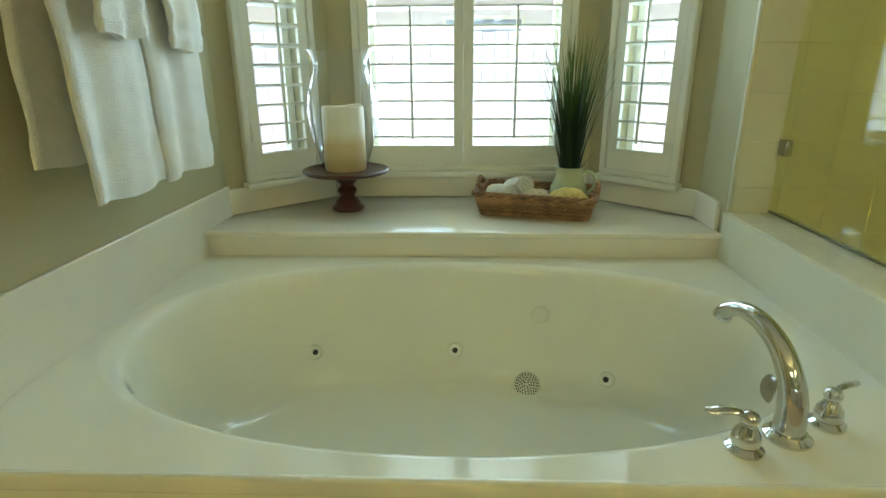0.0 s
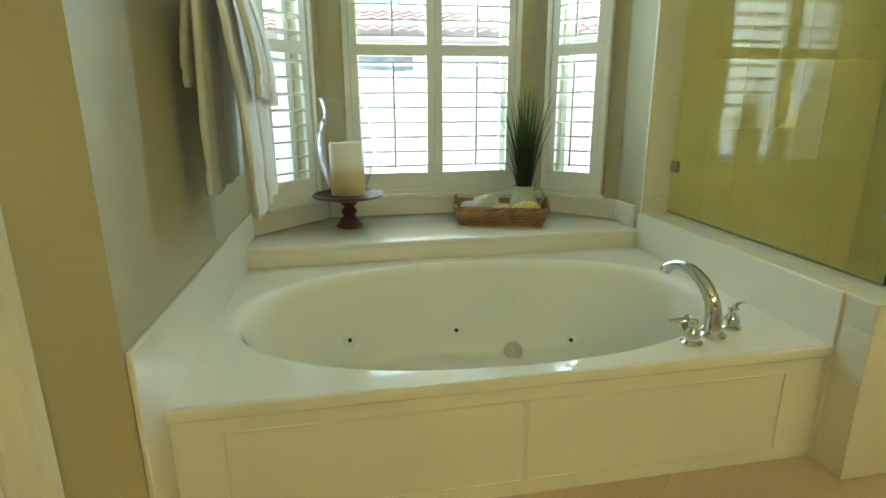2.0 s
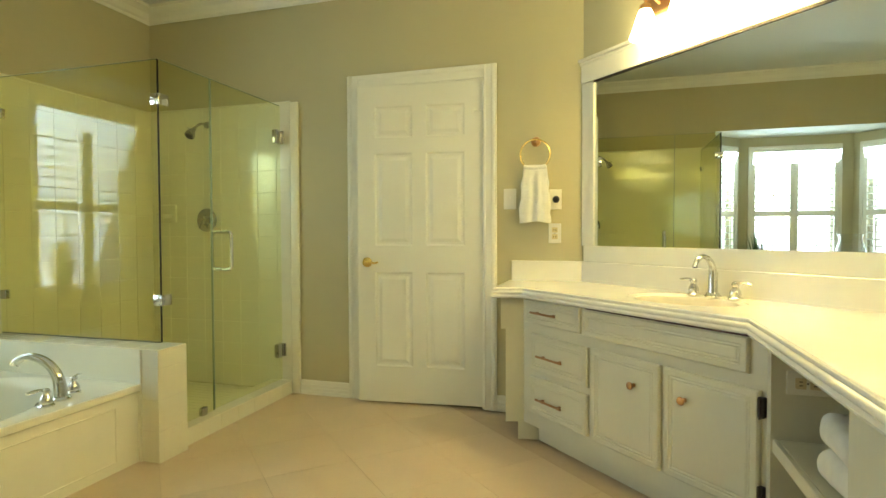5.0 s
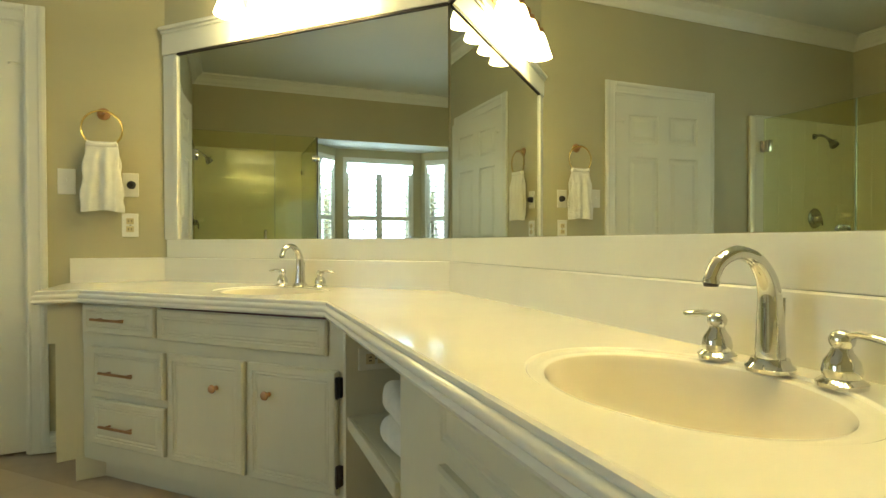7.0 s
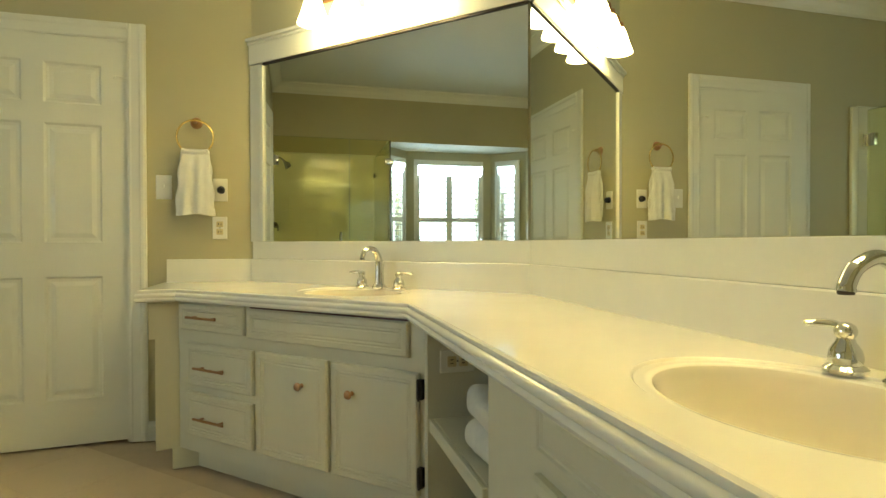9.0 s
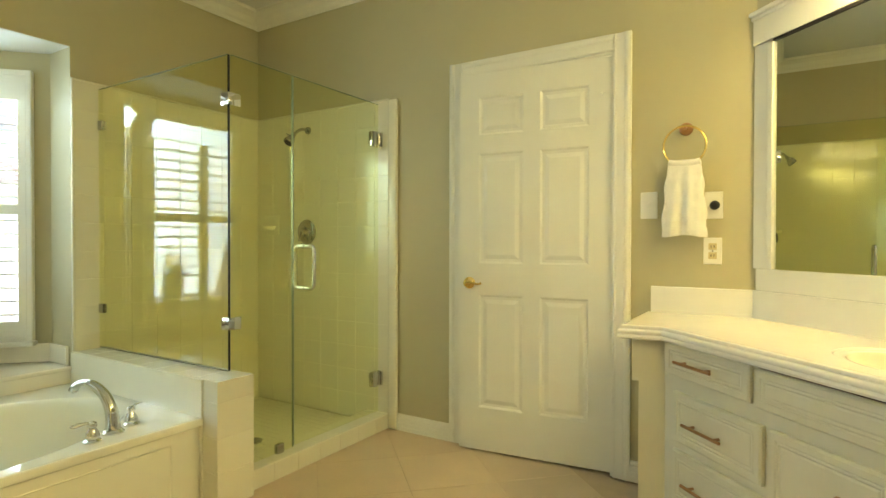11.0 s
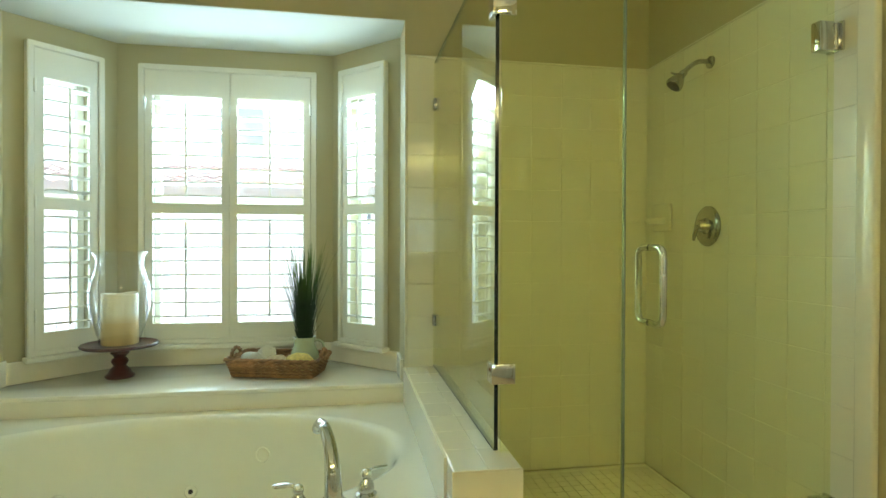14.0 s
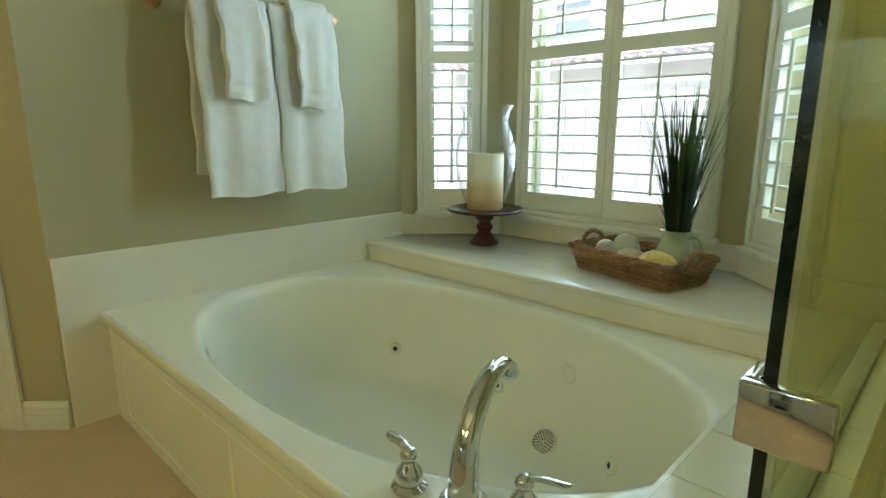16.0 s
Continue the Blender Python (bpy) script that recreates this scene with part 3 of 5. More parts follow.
es = tagged(part("shower_wall_side", box(XE - 0.012, 1.02, 0.02, XE - 0.001, YN - 0.001, TOP), GROUT), "cream square tiles on the shower's side wall", "tiled wall", kind="structure")

# kerb, pan, drain
kerb = tagged(part("shower_kerb", box(PX1 - 0.004, 1.034, 0, XE - 0.001, 1.196, 0.088), GROUT), "tiled kerb under the shower glass", "kerb", kind="structure")
pan = tagged(part("shower_floor", box(PX1 - 0.004, 1.196, 0, XE - 0.012, YN - 0.012, 0.016), GROUT), "cream mosaic shower floor", "shower floor", kind="structure")
dr = thing("shower_drain", pose(1.88, 1.50, 0.022), "round metal drain in the shower floor", "drain")
part("ring", lathe([(0.043, 0), (0.055, 0), (0.055, 0.004), (0.043, 0.003)], 28), NICKEL, dr, "", True)
gb = lathe([(0, 0.001), (0.043, 0.001), (0.043, 0.002), (0, 0.002)], 28)
part("grate", gb, DARK, dr)
for i in range(-2, 3):
    part("bar", box(-0.038, i * 0.014 - 0.003, 0.002, 0.038, i * 0.014 + 0.003, 0.0035), NICKEL, dr)

# glass
GX, GY, GT = 1.432, 1.105, 1.978


def pane_thing(name, bm, label):
    t = thing(name, pose(0, 0, 0), label, "shower glass", "frameless shower glass panels")
    p = part("pane", bm, SHOWERG, t)
    p.visible_shadow = False
    return t


GREEN = mat("glass_edge", (0.010, 0.018, 0.013), 0.1, vary=0.1, bump=0)
SEAL = mat("clear_silicone", (0.16, 0.17, 0.12), 0.3, vary=0.1, bump=0)
PALE = mat("pale_glass_edge", (0.30, 0.36, 0.27), 0.15, vary=0.1, bump=0)
side = pane_thing("glass_panel", box(GX - 0.005, GY + 0.003, PZ + 0.004, GX + 0.005, YN - 0.014, GT), "clear frameless glass panel standing on the low wall")
part("front_edge", box(GX - 0.0052, GY + 0.0, PZ + 0.003, GX + 0.0052, GY + 0.0028, GT), GREEN, side, "dark green polished glass edge")
part("top_edge", box(GX - 0.0052, GY + 0.003, GT, GX + 0.0052, YN - 0.014, GT + 0.0015), PALE, side)
part("bottom_seal", box(GX - 0.006, GY + 0.003, PZ, GX + 0.006, YN - 0.014, PZ + 0.004), SEAL, side)
fix = pane_thing("glass_panel", box(GX + 0.012, GY - 0.005, 0.094, 1.806, GY + 0.005, GT), "narrow fixed clear glass panel on the shower kerb")
part("side_edge", box(1.8062, GY - 0.0052, 0.094, 1.8082, GY + 0.0052, GT), PALE, fix)
part("top_edge", box(GX + 0.012, GY - 0.0052, GT, 1.806, GY + 0.0052, GT + 0.0015), PALE, fix)
gd = pane_thing("shower_door", box(1.813, GY - 0.005, 0.10, 2.497, GY + 0.005, GT), "clear frameless glass shower door, closed")
part("side_edge", box(1.811, GY - 0.0052, 0.10, 1.8128, GY + 0.0052, GT), PALE, gd)
part("top_edge", box(1.813, GY - 0.0052, GT, 2.497, GY + 0.0052, GT + 0.0015), PALE, gd)


def clip(parent, x, y, z, dx, dy, dz=0.03, mat_=CHROME):
    return part("clip", box(x - dx, y - dy, z - dz, x + dx, y + dy, z + dz, 0.003), mat_, parent, "square chrome glass clip", True)


for z in (1.778, 0.768):
    clip(side, GX, YN - 0.036, z, 0.012, 0.022, 0.025, NICKEL)
    part("clip", box(GX - 0.018, GY - 0.02, z - 0.028, GX + 0.05, GY - 0.0055, z + 0.028, 0.003), CHROME, fix, "square chrome corner clip", True)
    part("clip", box(GX - 0.018, GY - 0.012, z - 0.028, GX - 0.0055, GY + 0.035, z + 0.028, 0.003), CHROME, side, "square chrome corner clip", True)
clip(fix, 1.72, GY, 0.112, 0.022, 0.012, 0.024, NICKEL)
for z in (1.763, 0.302):
    hg = part("hinge", box(2.435, GY - 0.018, z - 0.045, 2.488, GY + 0.018, z + 0.045, 0.004), CHROME, gd, "square chrome glass hinge", True)
    part("barrel", tube([(2.495, GY - 0.012, z - 0.04), (2.495, GY - 0.012, z + 0.04)], 0.009, 12), NICKEL, hg, "", True)
    part("wall_plate", box(2.502, GY - 0.03, z - 0.045, 2.512, GY + 0.03, z + 0.045, 0.003), CHROME, hg, "", True)
hp = spline([(0, 0, 0), (0, -0.04, 0.0), (0, -0.058, 0.012), (0, -0.062, 0.03)], 5) + spline([(0, -0.062, 0.176), (0, -0.058, 0.194), (0, -0.04, 0.206), (0, 0, 0.206)], 5)
for sgn in (1, -1):
    part("handle", tube([Vector((1.893, GY - 0.005 * sgn, 0.898)) + Vector((p.x, p.y * sgn, p.z * 1.06)) for p in hp], 0.0105, 14), CHROME, gd, "chrome D-shaped pull handle", True)

# shower fittings
SX = XE - 0.0155
hd = thing("wall_shower", pose(SX, 1.71, 1.885), "brushed metal shower head on a bent arm", "shower head")
part("flange", lathe([(0, 0.0), (0.026, 0.0), (0.024, 0.008), (0.012, 0.014), (0, 0.014)], 24), NICKEL, hd, "", True, pose(0, 0, 0, 0, -90, 0))
part("arm", tube(spline([(0, 0, 0), (-0.05, 0.005, 0.002), (-0.09, 0.01, -0.02), (-0.115, 0.013, -0.045)], 6), 0.0095, 12), NICKEL, hd, "", True)
hm = Matrix.Translation((-0.115, 0.013, -0.045)) @ Euler((0, radians(180 + 38), radians(-6))).to_matrix().to_4x4()
head = part("head", lathe([(0, -0.004), (0.014, -0.004), (0.016, 0.008), (0.013, 0.016), (0.020, 0.026), (0.033, 0.052), (0.036, 0.068), (0.033, 0.074), (0, 0.074)], 28), NICKEL, hd, "", True, hm)
part("face", lathe([(0, 0.0745), (0.028, 0.0745), (0.028, 0.0755), (0, 0.0765)], 24), DARK, head)
part("side_lever", tube([(0.014, 0, 0.02), (0.034, 0, 0.034), (0.045, 0, 0.035)], 0.004, 8), NICKEL, head, "", True)
va = thing("shower_valve", pose(SX, 1.725, 1.204) @ pose(0, 0, 0, 0, -90, 0), "round brushed metal shower valve with lever", "shower valve")
part("plate", lathe([(0, 0.012), (0.055, 0.010), (0.078, 0.006), (0.085, 0.0), (0, 0)], 40), NICKEL, va, "", True)
part("dial", lathe([(0, 0.05), (0.020, 0.049), (0.026, 0.042), (0.028, 0.02), (0.034, 0.012)], 28), NICKEL, va, "", True)
part("lever", tube([(0, 0.0, 0.045), (-0.03, 0.012, 0.052), (-0.06, 0.022, 0.05)], [0.010, 0.008, 0.006], 10), NICKEL, va, "", True)
sd_ = thing("soap_dish", pose(SX, 2.06, 1.255), "white ceramic soap dish set in the tiles", "soap dish")
part("plate", box(-0.012, -0.076, -0.066, 0.002, 0.076, 0.066, 0.008, 3), TILE, sd_, "", True)
dish = lathe([(0.0, -0.03), (0.04, -0.028), (0.052, -0.012), (0.056, 0.0), (0.051, 0.0), (0.046, -0.012), (0.03, -0.02), (0, -0.022)], 28)
for v in dish.verts:
    v.co.x *= 0.9
part("tray", dish, TILE, sd_, "", True, pose(-0.036, 0, -0.006))
part("jamb_trim", box(XE - 0.026, 0.968, 0.0, XE - 0.0005, 1.033, TOP + 0.002, 0.009, 3), TILE, es, "rounded edge tiles", True)
part("top_trim", box(XE - 0.018, 1.033, TOP, XE - 0.0005, YN - 0.001, TOP + 0.012, 0.005, 3), TILE, es, "", True)
part("top_trim", box(XT + 0.002, YN - 0.018, TOP, XE - 0.018, YN - 0.0005, TOP + 0.012, 0.005, 3), TILE, ns, "", True)
part("end_trim", box(XT - 0.001, YN - 0.02, PZ, XT + 0.012, YN - 0.0008, TOP + 0.012, 0.005, 3), TILE, ns, "", True)


# ---- doors, trim ----
def six_panel(name, m, w, h, label, hinge_left=True, lever=True, handed=1):
    """A moulded six-panel door, its room face at y 0, x along the width, with knob and hinges."""
    d = thing(name, m, label, "door", kind="structure")
    t = 0.035
    xs = [0.0, 0.115, w / 2 - 0.045, w / 2 + 0.045, w - 0.115, w]
    rows = [(0.23, 0.84), (1.01, 1.60), (1.70, 1.90)]
    rows = [(a * h / 2.03, c * h / 2.03) for a, c in rows]
    bm = bmesh.new()
    zs = [0.0] + [v for r in rows for v in r] + [h]
    for i in range(5):
        for k in range(7):
            if i in (1, 3) and k in (1, 3, 5):
                continue
            vs = [bm.verts.new((x, 0, z)) for x, z in ((xs[i], zs[k]), (xs[i + 1], zs[k]), (xs[i + 1], zs[k + 1]), (xs[i], zs[k + 1]))]
            bm.faces.new(vs)
    bmesh.ops.remove_doubles(bm, verts=bm.verts[:], dist=1e-5)
    for f in (((0, 0, 0), (0, 0, h), (0, t, h), (0, t, 0)), ((w, 0, 0), (w, t, 0), (w, t, h), (w, 0, h)), ((0, 0, h), (w, 0, h), (w, t, h), (0, t, h)),
              ((0, 0, 0), (0, t, 0), (w, t, 0), (w, 0, 0)), ((0, t, 0), (0, t, h), (w, t, h), (w, t, 0))):
        bm.faces.new([bm.verts.new(p) for p in f])
    part("slab", bm, WHITE, d)
    for i in (1, 3):
        for a, c in rows:
            pb = bmesh.new()
            steps = [(0, 0.0), (0.010, 0.009), (0.024, 0.010), (0.046, 0.0025)]
            loops = []
            for ins, dep in steps:
                loops.append([pb.verts.new(p) for p in ((xs[i] + ins, dep, a + ins), (xs[i + 1] - ins, dep, a + ins), (xs[i + 1] - ins, dep, c - ins), (xs[i] + ins, dep, c - ins))])
            for p, q in zip(loops, loops[1:]):
                for k in range(4):
                    pb.faces.new((p[k], p[(k + 1) % 4], q[(k + 1) % 4], q[k]))
            pb.faces.new(loops[-1])
            part("door_panel", pb, WHITE, d)
    return d


dw = 0.815
d1 = six_panel("door_1", Matrix.Translation((XE + 0.012, DY1 + 0.008, 0.012)) @ Matrix.Rotation(radians(-90 + 6.0), 4, "Z") @ Matrix.Translation((-dw, 0, 0)), dw, 2.033, "white six-panel door standing slightly ajar")
kn = part("lever_handle", lathe([(0, 0.0), (0.032, 0.0), (0.032, 0.006), (0.024, 0.014), (0.014, 0.018), (0.012, 0.030), (0.018, 0.036), (0.018, 0.048), (0.010, 0.054), (0, 0.055)], 28), BRASS, d1, "polished brass lever handle", True, pose(0.062, 0.0, 0.905, 90, 0, 0))
part("lever", tube(spline([(0, 0, 0.044), (0.03, 0.002, 0.047), (0.06, -0.003, 0.045), (0.085, 0.002, 0.042)], 6), 0.0062, 10, 0.8), BRASS, kn, "", True)
for z in (0.27, 1.80):
    part("hinge", tube([(dw + 0.004, -0.006, z - 0.045), (dw + 0.004, -0.006, z + 0.045)], 0.006, 10), NICKEL if z < 1 else WHITE, d1, "", True)
st_ = part("door_stop", tube([(dw + 0.002, -0.014, 1.845), (dw - 0.03, -0.03, 1.85), (dw - 0.055, -0.034, 1.848)], 0.004, 8), WHITE, d1, "white hinge-pin door stop", True)
part("bumper", tube([(dw - 0.055, -0.03, 1.848), (dw - 0.055, -0.012, 1.848)], 0.007, 10), WHITE, st_, "", True)


def casing_profile(length, m, parent, name="casing"):
    """A moulded casing board of 83 mm along z."""
    pts = [(0, 0), (0, -0.010), (0.008, -0.013), (0.016, -0.011), (0.05, -0.013), (0.058, -0.018), (0.070, -0.019), (0.083, -0.015), (0.083, 0)]
    bm = prism(pts, 0, length)
    return part(name, bm, WHITE, parent, m=m)


def door_frame(name, m, w, h, label):
    """Casing on both sides and on top of an opening that starts at x 0, room face at y 0."""
    f = thing(name, m, label, "door frame", kind="structure")
    casing_profile(h + 0.083, pose(w, 0, 0), f)
    casing_profile(h + 0.083, Matrix.Diagonal((-1, 1, 1, 1)), f)
    casing_profile(w, Matrix.Translation((w, 0, h)) @ Matrix.Rotation(radians(-90), 4, "Y"), f)
    jb = bmesh.new()
    box(0.0, 0.0, 0, 0.012, T, h, 0, 1, jb)
    box(w - 0.012, 0.0, 0, w, T, h, 0, 1, jb)
    box(0.012, 0.0, h - 0.012, w - 0.012, T, h, 0, 1, jb)
    part("jamb", jb, WHITE, f)


door_frame("door_frame_1", frame_on((XE, DY0, 0), -90), DY0 - DY1, 2.055, "white moulded casing round the door")
door_frame("door_frame_2", AM @ pose(AL - 1.005, 0, 0), 0.77, 2.045, "white moulded casing round the closed door")
d2 = six_panel("door_2", AM @ pose(AL - 0.986, 0.012, 0.012), 0.731, 2.015, "white six-panel door, closed, beside the tub")


def baseboard(m, l, parent_label="white stepped baseboard"):
    pts = [(0, 0), (-0.016, 0), (-0.016, 0.022), (-0.013, 0.026), (-0.016, 0.03), (-0.016, 0.046), (-0.013, 0.05), (-0.016, 0.054), (-0.015, 0.07), (-0.011, 0.075), (-0.013, 0.08), (-0.008, 0.094), (0, 0.098)]
    bm = prism(pts, 0, l)
    return tagged(part("baseboard", bm, WHITE, m=m @ Matrix(((0, 0, 1, 0), (1, 0, 0, 0), (0, 1, 0, 0), (0, 0, 0, 1)))), parent_label, "baseboard", kind="structure")


baseboard(frame_on((XE, 0.985, 0), -90), 0.985 - DY0 - 0.084)
baseboard(frame_on((XE, DY1 - 0.084, 0), -90), 0.115)
baseboard(AM @ pose(AL - 0.15, 0, 0), 0.148)
baseboard(AM, AL - 1.09)
baseboard(frame_on((-1.505, YS, 0), 90), 2.0)


def crown(m, l):
    pts = [(0, 0), (0, -0.105), (-0.012, -0.108), (-0.018, -0.09), (-0.032, -0.075), (-0.05, -0.045), (-0.07, -0.03), (-0.085, -0.02), (-0.095, -0.018), (-0.1, 0)]
    bm = prism(pts, 0, l)
    bmesh.ops.recalc_face_normals(bm, faces=bm.faces[:])
    return tagged(part("crown_moulding", bm, WHITE, m=m @ pose(0, 0, CEIL) @ Matrix(((0, 0, 1, 0), (1, 0, 0, 0), (0, 1, 0, 0), (0, 0, 0, 1)))), "white crown moulding under the ceiling", "moulding", kind="structure")


crown(frame_on((XL, YN, 0), 0), XE - XL)
crown(frame_on((XE, YN, 0), -90), YN + 0.915)
crown(frame_on((XE, -0.915, 0), -135), 1.598)
crown(frame_on((1.40, YS, 0), 180), 2.905)
crown(frame_on((-1.505, YS, 0), 90), 2.03)
crown(AM, AL)
crown(frame_on((AX, AY, 0), 90 - TURN), YN - AY)

# ---- vanity ----
DM = frame_on((XE, -0.915, 0), -135)       # diagonal wall: x along it, y into it
SM = frame_on((1.40, YS, 0), 180)          # vanity wall: x runs west
CT = 0.816
edge = [(2.035, -0.49), (2.055, -0.635), (1.200, -1.515), (-1.49, -1.515)]
poly = [(XE - 0.001, -0.49), *edge, (-1.49, YS + 0.001), (1.40, YS + 0.001), (XE - 0.001, -0.916)]
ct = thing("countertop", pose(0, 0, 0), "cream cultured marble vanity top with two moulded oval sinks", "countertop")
S1 = DM @ pose(0.895, -0.250, 0)
S2 = SM @ pose(1.40 + 0.048, -0.260, 0)
tb = bmesh.new()
edges = []


def loop(pts):
    vs = [tb.verts.new((x, y, CT)) for x, y in pts]
    for i in range(len(vs)):
        edges.append(tb.edges.new((vs[i], vs[(i + 1) % len(vs)])))


def ell(m, s, z, k, n=64):
    return m @ Vector((0.222 * s * math.cos(k * math.tau / n), 0.166 * s * math.sin(k * math.tau / n), z))


loop(poly)
for S in (S1, S2):
    loop([ell(S, 1.17, 0, k).to_2d() for k in range(64)])
bmesh.ops.triangle_fill(tb, use_beauty=True, use_dissolve=False, edges=edges)
bmesh.ops.recalc_face_normals(tb, faces=tb.faces[:])
if sum(f.normal.z for f in tb.faces) < 0:
    bmesh.ops.reverse_faces(tb, faces=tb.faces[:])
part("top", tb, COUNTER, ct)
for S in (S1, S2):
    sb = bmesh.new()
    rb = bmesh.new()
    rp = [(1.17, 0), (1.155, -0.0015), (1.145, -0.0045), (1.12, -0.0052), (1.07, -0.005), (1.02, -0.0055), (1.0, -0.008)]
    rr = [[rb.verts.new(ell(S, s, CT + z, k)) for k in range(64)] for s, z in rp]
    for p, q in zip(rr, rr[1:]):
        for k in range(64):
            rb.faces.new((p[k], p[(k + 1) % 64], q[(k + 1) % 64], q[k]))
    bmesh.ops.recalc_face_normals(rb, faces=rb.faces[:])
    if rr[3][0].link_faces[0].normal.z < 0:
        bmesh.ops.reverse_faces(rb, faces=rb.faces[:])
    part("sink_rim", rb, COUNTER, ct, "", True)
    sp_ = smooth_profile([(1.0, -0.008), (0.98, -0.015), (0.945, -0.032), (0.89, -0.056), (0.81, -0.082), (0.70, -0.106), (0.55, -0.125), (0.38, -0.136), (0.22, -0.140), (0.09, -0.142)], 3)
    rg = [[sb.verts.new(ell(S, s, CT + z, k)) for k in range(64)] for s, z in sp_]
    for p, q in zip(rg, rg[1:]):
        for k in range(64):
            sb.faces.new((p[k], p[(k + 1) % 64], q[(k + 1) % 64], q[k]))
    bmesh.ops.recalc_face_normals(sb, faces=sb.faces[:])
    if rg[3][0].link_faces[0].normal.z < 0:
        bmesh.ops.reverse_faces(sb, faces=sb.faces[:])
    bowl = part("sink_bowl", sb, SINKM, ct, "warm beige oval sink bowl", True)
    part("drain", lathe([(0, 0.004), (0.016, 0.004), (0.022, 0.001), (0.025, -0.003)], 20), CHROME, bowl, "", True, S @ pose(0, 0, CT - 0.141))


def sweep(path, prof_, closed=False):
    """A profile (out, z) swept along a plan path with mitred corners; out is to the left of the path."""
    bm = bmesh.new()
    p = [Vector((*q, 0)) for q in path]
    rings_ = []
    for i, c in enumerate(p):
        d0 = (c - p[i - 1]).normalized() if i else (p[1] - c).normalized()
        d1_ = (p[i + 1] - c).normalized() if i < len(p) - 1 else d0
        n0, n1 = Vector((-d0.y, d0.x, 0)), Vector((-d1_.y, d1_.x, 0))
        mt = (n0 + n1).normalized()
        k = 1 / max(0.3, mt.dot(n0))
        rings_.append([bm.verts.new(c + mt * (o * k) + Vector((0, 0, z))) for o, z in prof_])
    m_ = len(prof_)
    for a, c in zip(rings_, rings_[1:]):
        for k in range(m_):
            bm.faces.new((a[k], a[(k + 1) % m_], c[(k + 1) % m_], c[k]))
    bm.faces.new(rings_[0])
    bm.faces.new(rings_[-1][::-1])
    bmesh.ops.recalc_face_normals(bm, faces=bm.faces[:])
    return bm


nose = [(0.0, 0.0), (-0.006, 0.001), (-0.011, -0.003), (-0.012, -0.010), (-0.010, -0.014), (-0.016, -0.016), (-0.020, -0.022), (-0.020, -0.030), (-0.016, -0.035), (-0.019, -0.038), (-0.021, -0.044), (-0.018, -0.051), (-0.010, -0.054), (0.02, -0.054), (0.02, -0.002)]
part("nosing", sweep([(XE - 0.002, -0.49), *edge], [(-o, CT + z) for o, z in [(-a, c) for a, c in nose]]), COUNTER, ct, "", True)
SPT = 0.936
bs = [(0, CT), (0.016, CT), (0.016, SPT - 0.004), (0.012, SPT), (0, SPT)]
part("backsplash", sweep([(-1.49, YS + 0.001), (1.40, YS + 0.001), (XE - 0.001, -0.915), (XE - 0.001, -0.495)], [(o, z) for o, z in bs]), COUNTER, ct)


def drawer_front(m, x0, z0, x1, z1, parent, name="drawer_front", y=-0.502):
    """A raised front with a moulded border, on a cabinet face at y."""
    t = 0.02
    bm = bmesh.new()
    steps = [(0.0, 0.0), (0.0, -t + 0.006), (0.006, -t), (0.024, -t), (0.028, -t + 0.004), (0.034, -t + 0.002), (0.040, -t + 0.006), (0.046, -t + 0.004)]
    loops = [[bm.verts.new(p) for p in ((x0 + i, y + d, z0 + i), (x1 - i, y + d, z0 + i), (x1 - i, y + d, z1 - i), (x0 + i, y + d, z1 - i))] for i, d in steps]
    for p, q in zip(loops, loops[1:]):
        for k in range(4):
            bm.faces.new((p[k], p[(k + 1) % 4], q[(k + 1) % 4], q[k]))
    bm.faces.new(loops[-1])
    bm.faces.new(loops[0][::-1])
    bmesh.ops.recalc_face_normals(bm, faces=bm.faces[:])
    return part(name, bm, CABINET, parent)


def pull(parent, x, z, y, l=0.19):
    h = part("pull", tube([(x - l / 2, y - 0.028, z), (x + l / 2, y - 0.028, z)], 0.0058, 10), COPPER, parent, "thin copper bar pull", True)
    for s in (-1, 1):
        part("post", tube([(x + s * l * 0.33, y - 0.001, z), (x + s * l * 0.33, y - 0.028, z)], 0.005, 8), COPPER, h)


def knob(parent, x, z, y):
    part("knob", lathe([(0, 0.0), (0.009, 0.0), (0.0065, 0.006), (0.006, 0.014), (0.014, 0.019), (0.0165, 0.024), (0.014, 0.029), (0.006, 0.032), (0, 0.032)], 20), COPPER, parent, "round copper knob", True, pose(x, y, z, 90, 0, 0))


FY = -0.502
cab = thing("vanity_cabinet", DM, "cream painted vanity cabinet with three drawers and two doors", "cabinet")
part("body", prism([(0.03, -0.02), (1.40, -0.02), (1.435, FY), (0.10, FY), (0.056, -0.590), (-0.266, -0.268)], 0.095, CT - 0.222), CABINET, cab)
part("face_frame", prism([(1.40, -0.02), (1.462, FY - 0.003), (0.10, FY - 0.003), (0.046, -0.614), (-0.29, -0.278), (-0.25, -0.255), (0.06, -0.555), (0.115, FY + 0.025), (1.41, FY + 0.025), (1.375, -0.02)], CT - 0.222, CT - 0.055), CABINET, cab)
part("toe_kick", prism([(0.05, -0.05), (1.40, -0.05), (1.40, FY + 0.06), (0.15, FY + 0.06), (0.085, -0.53), (-0.22, -0.23)], 0.0, 0.095), CABINET, cab)
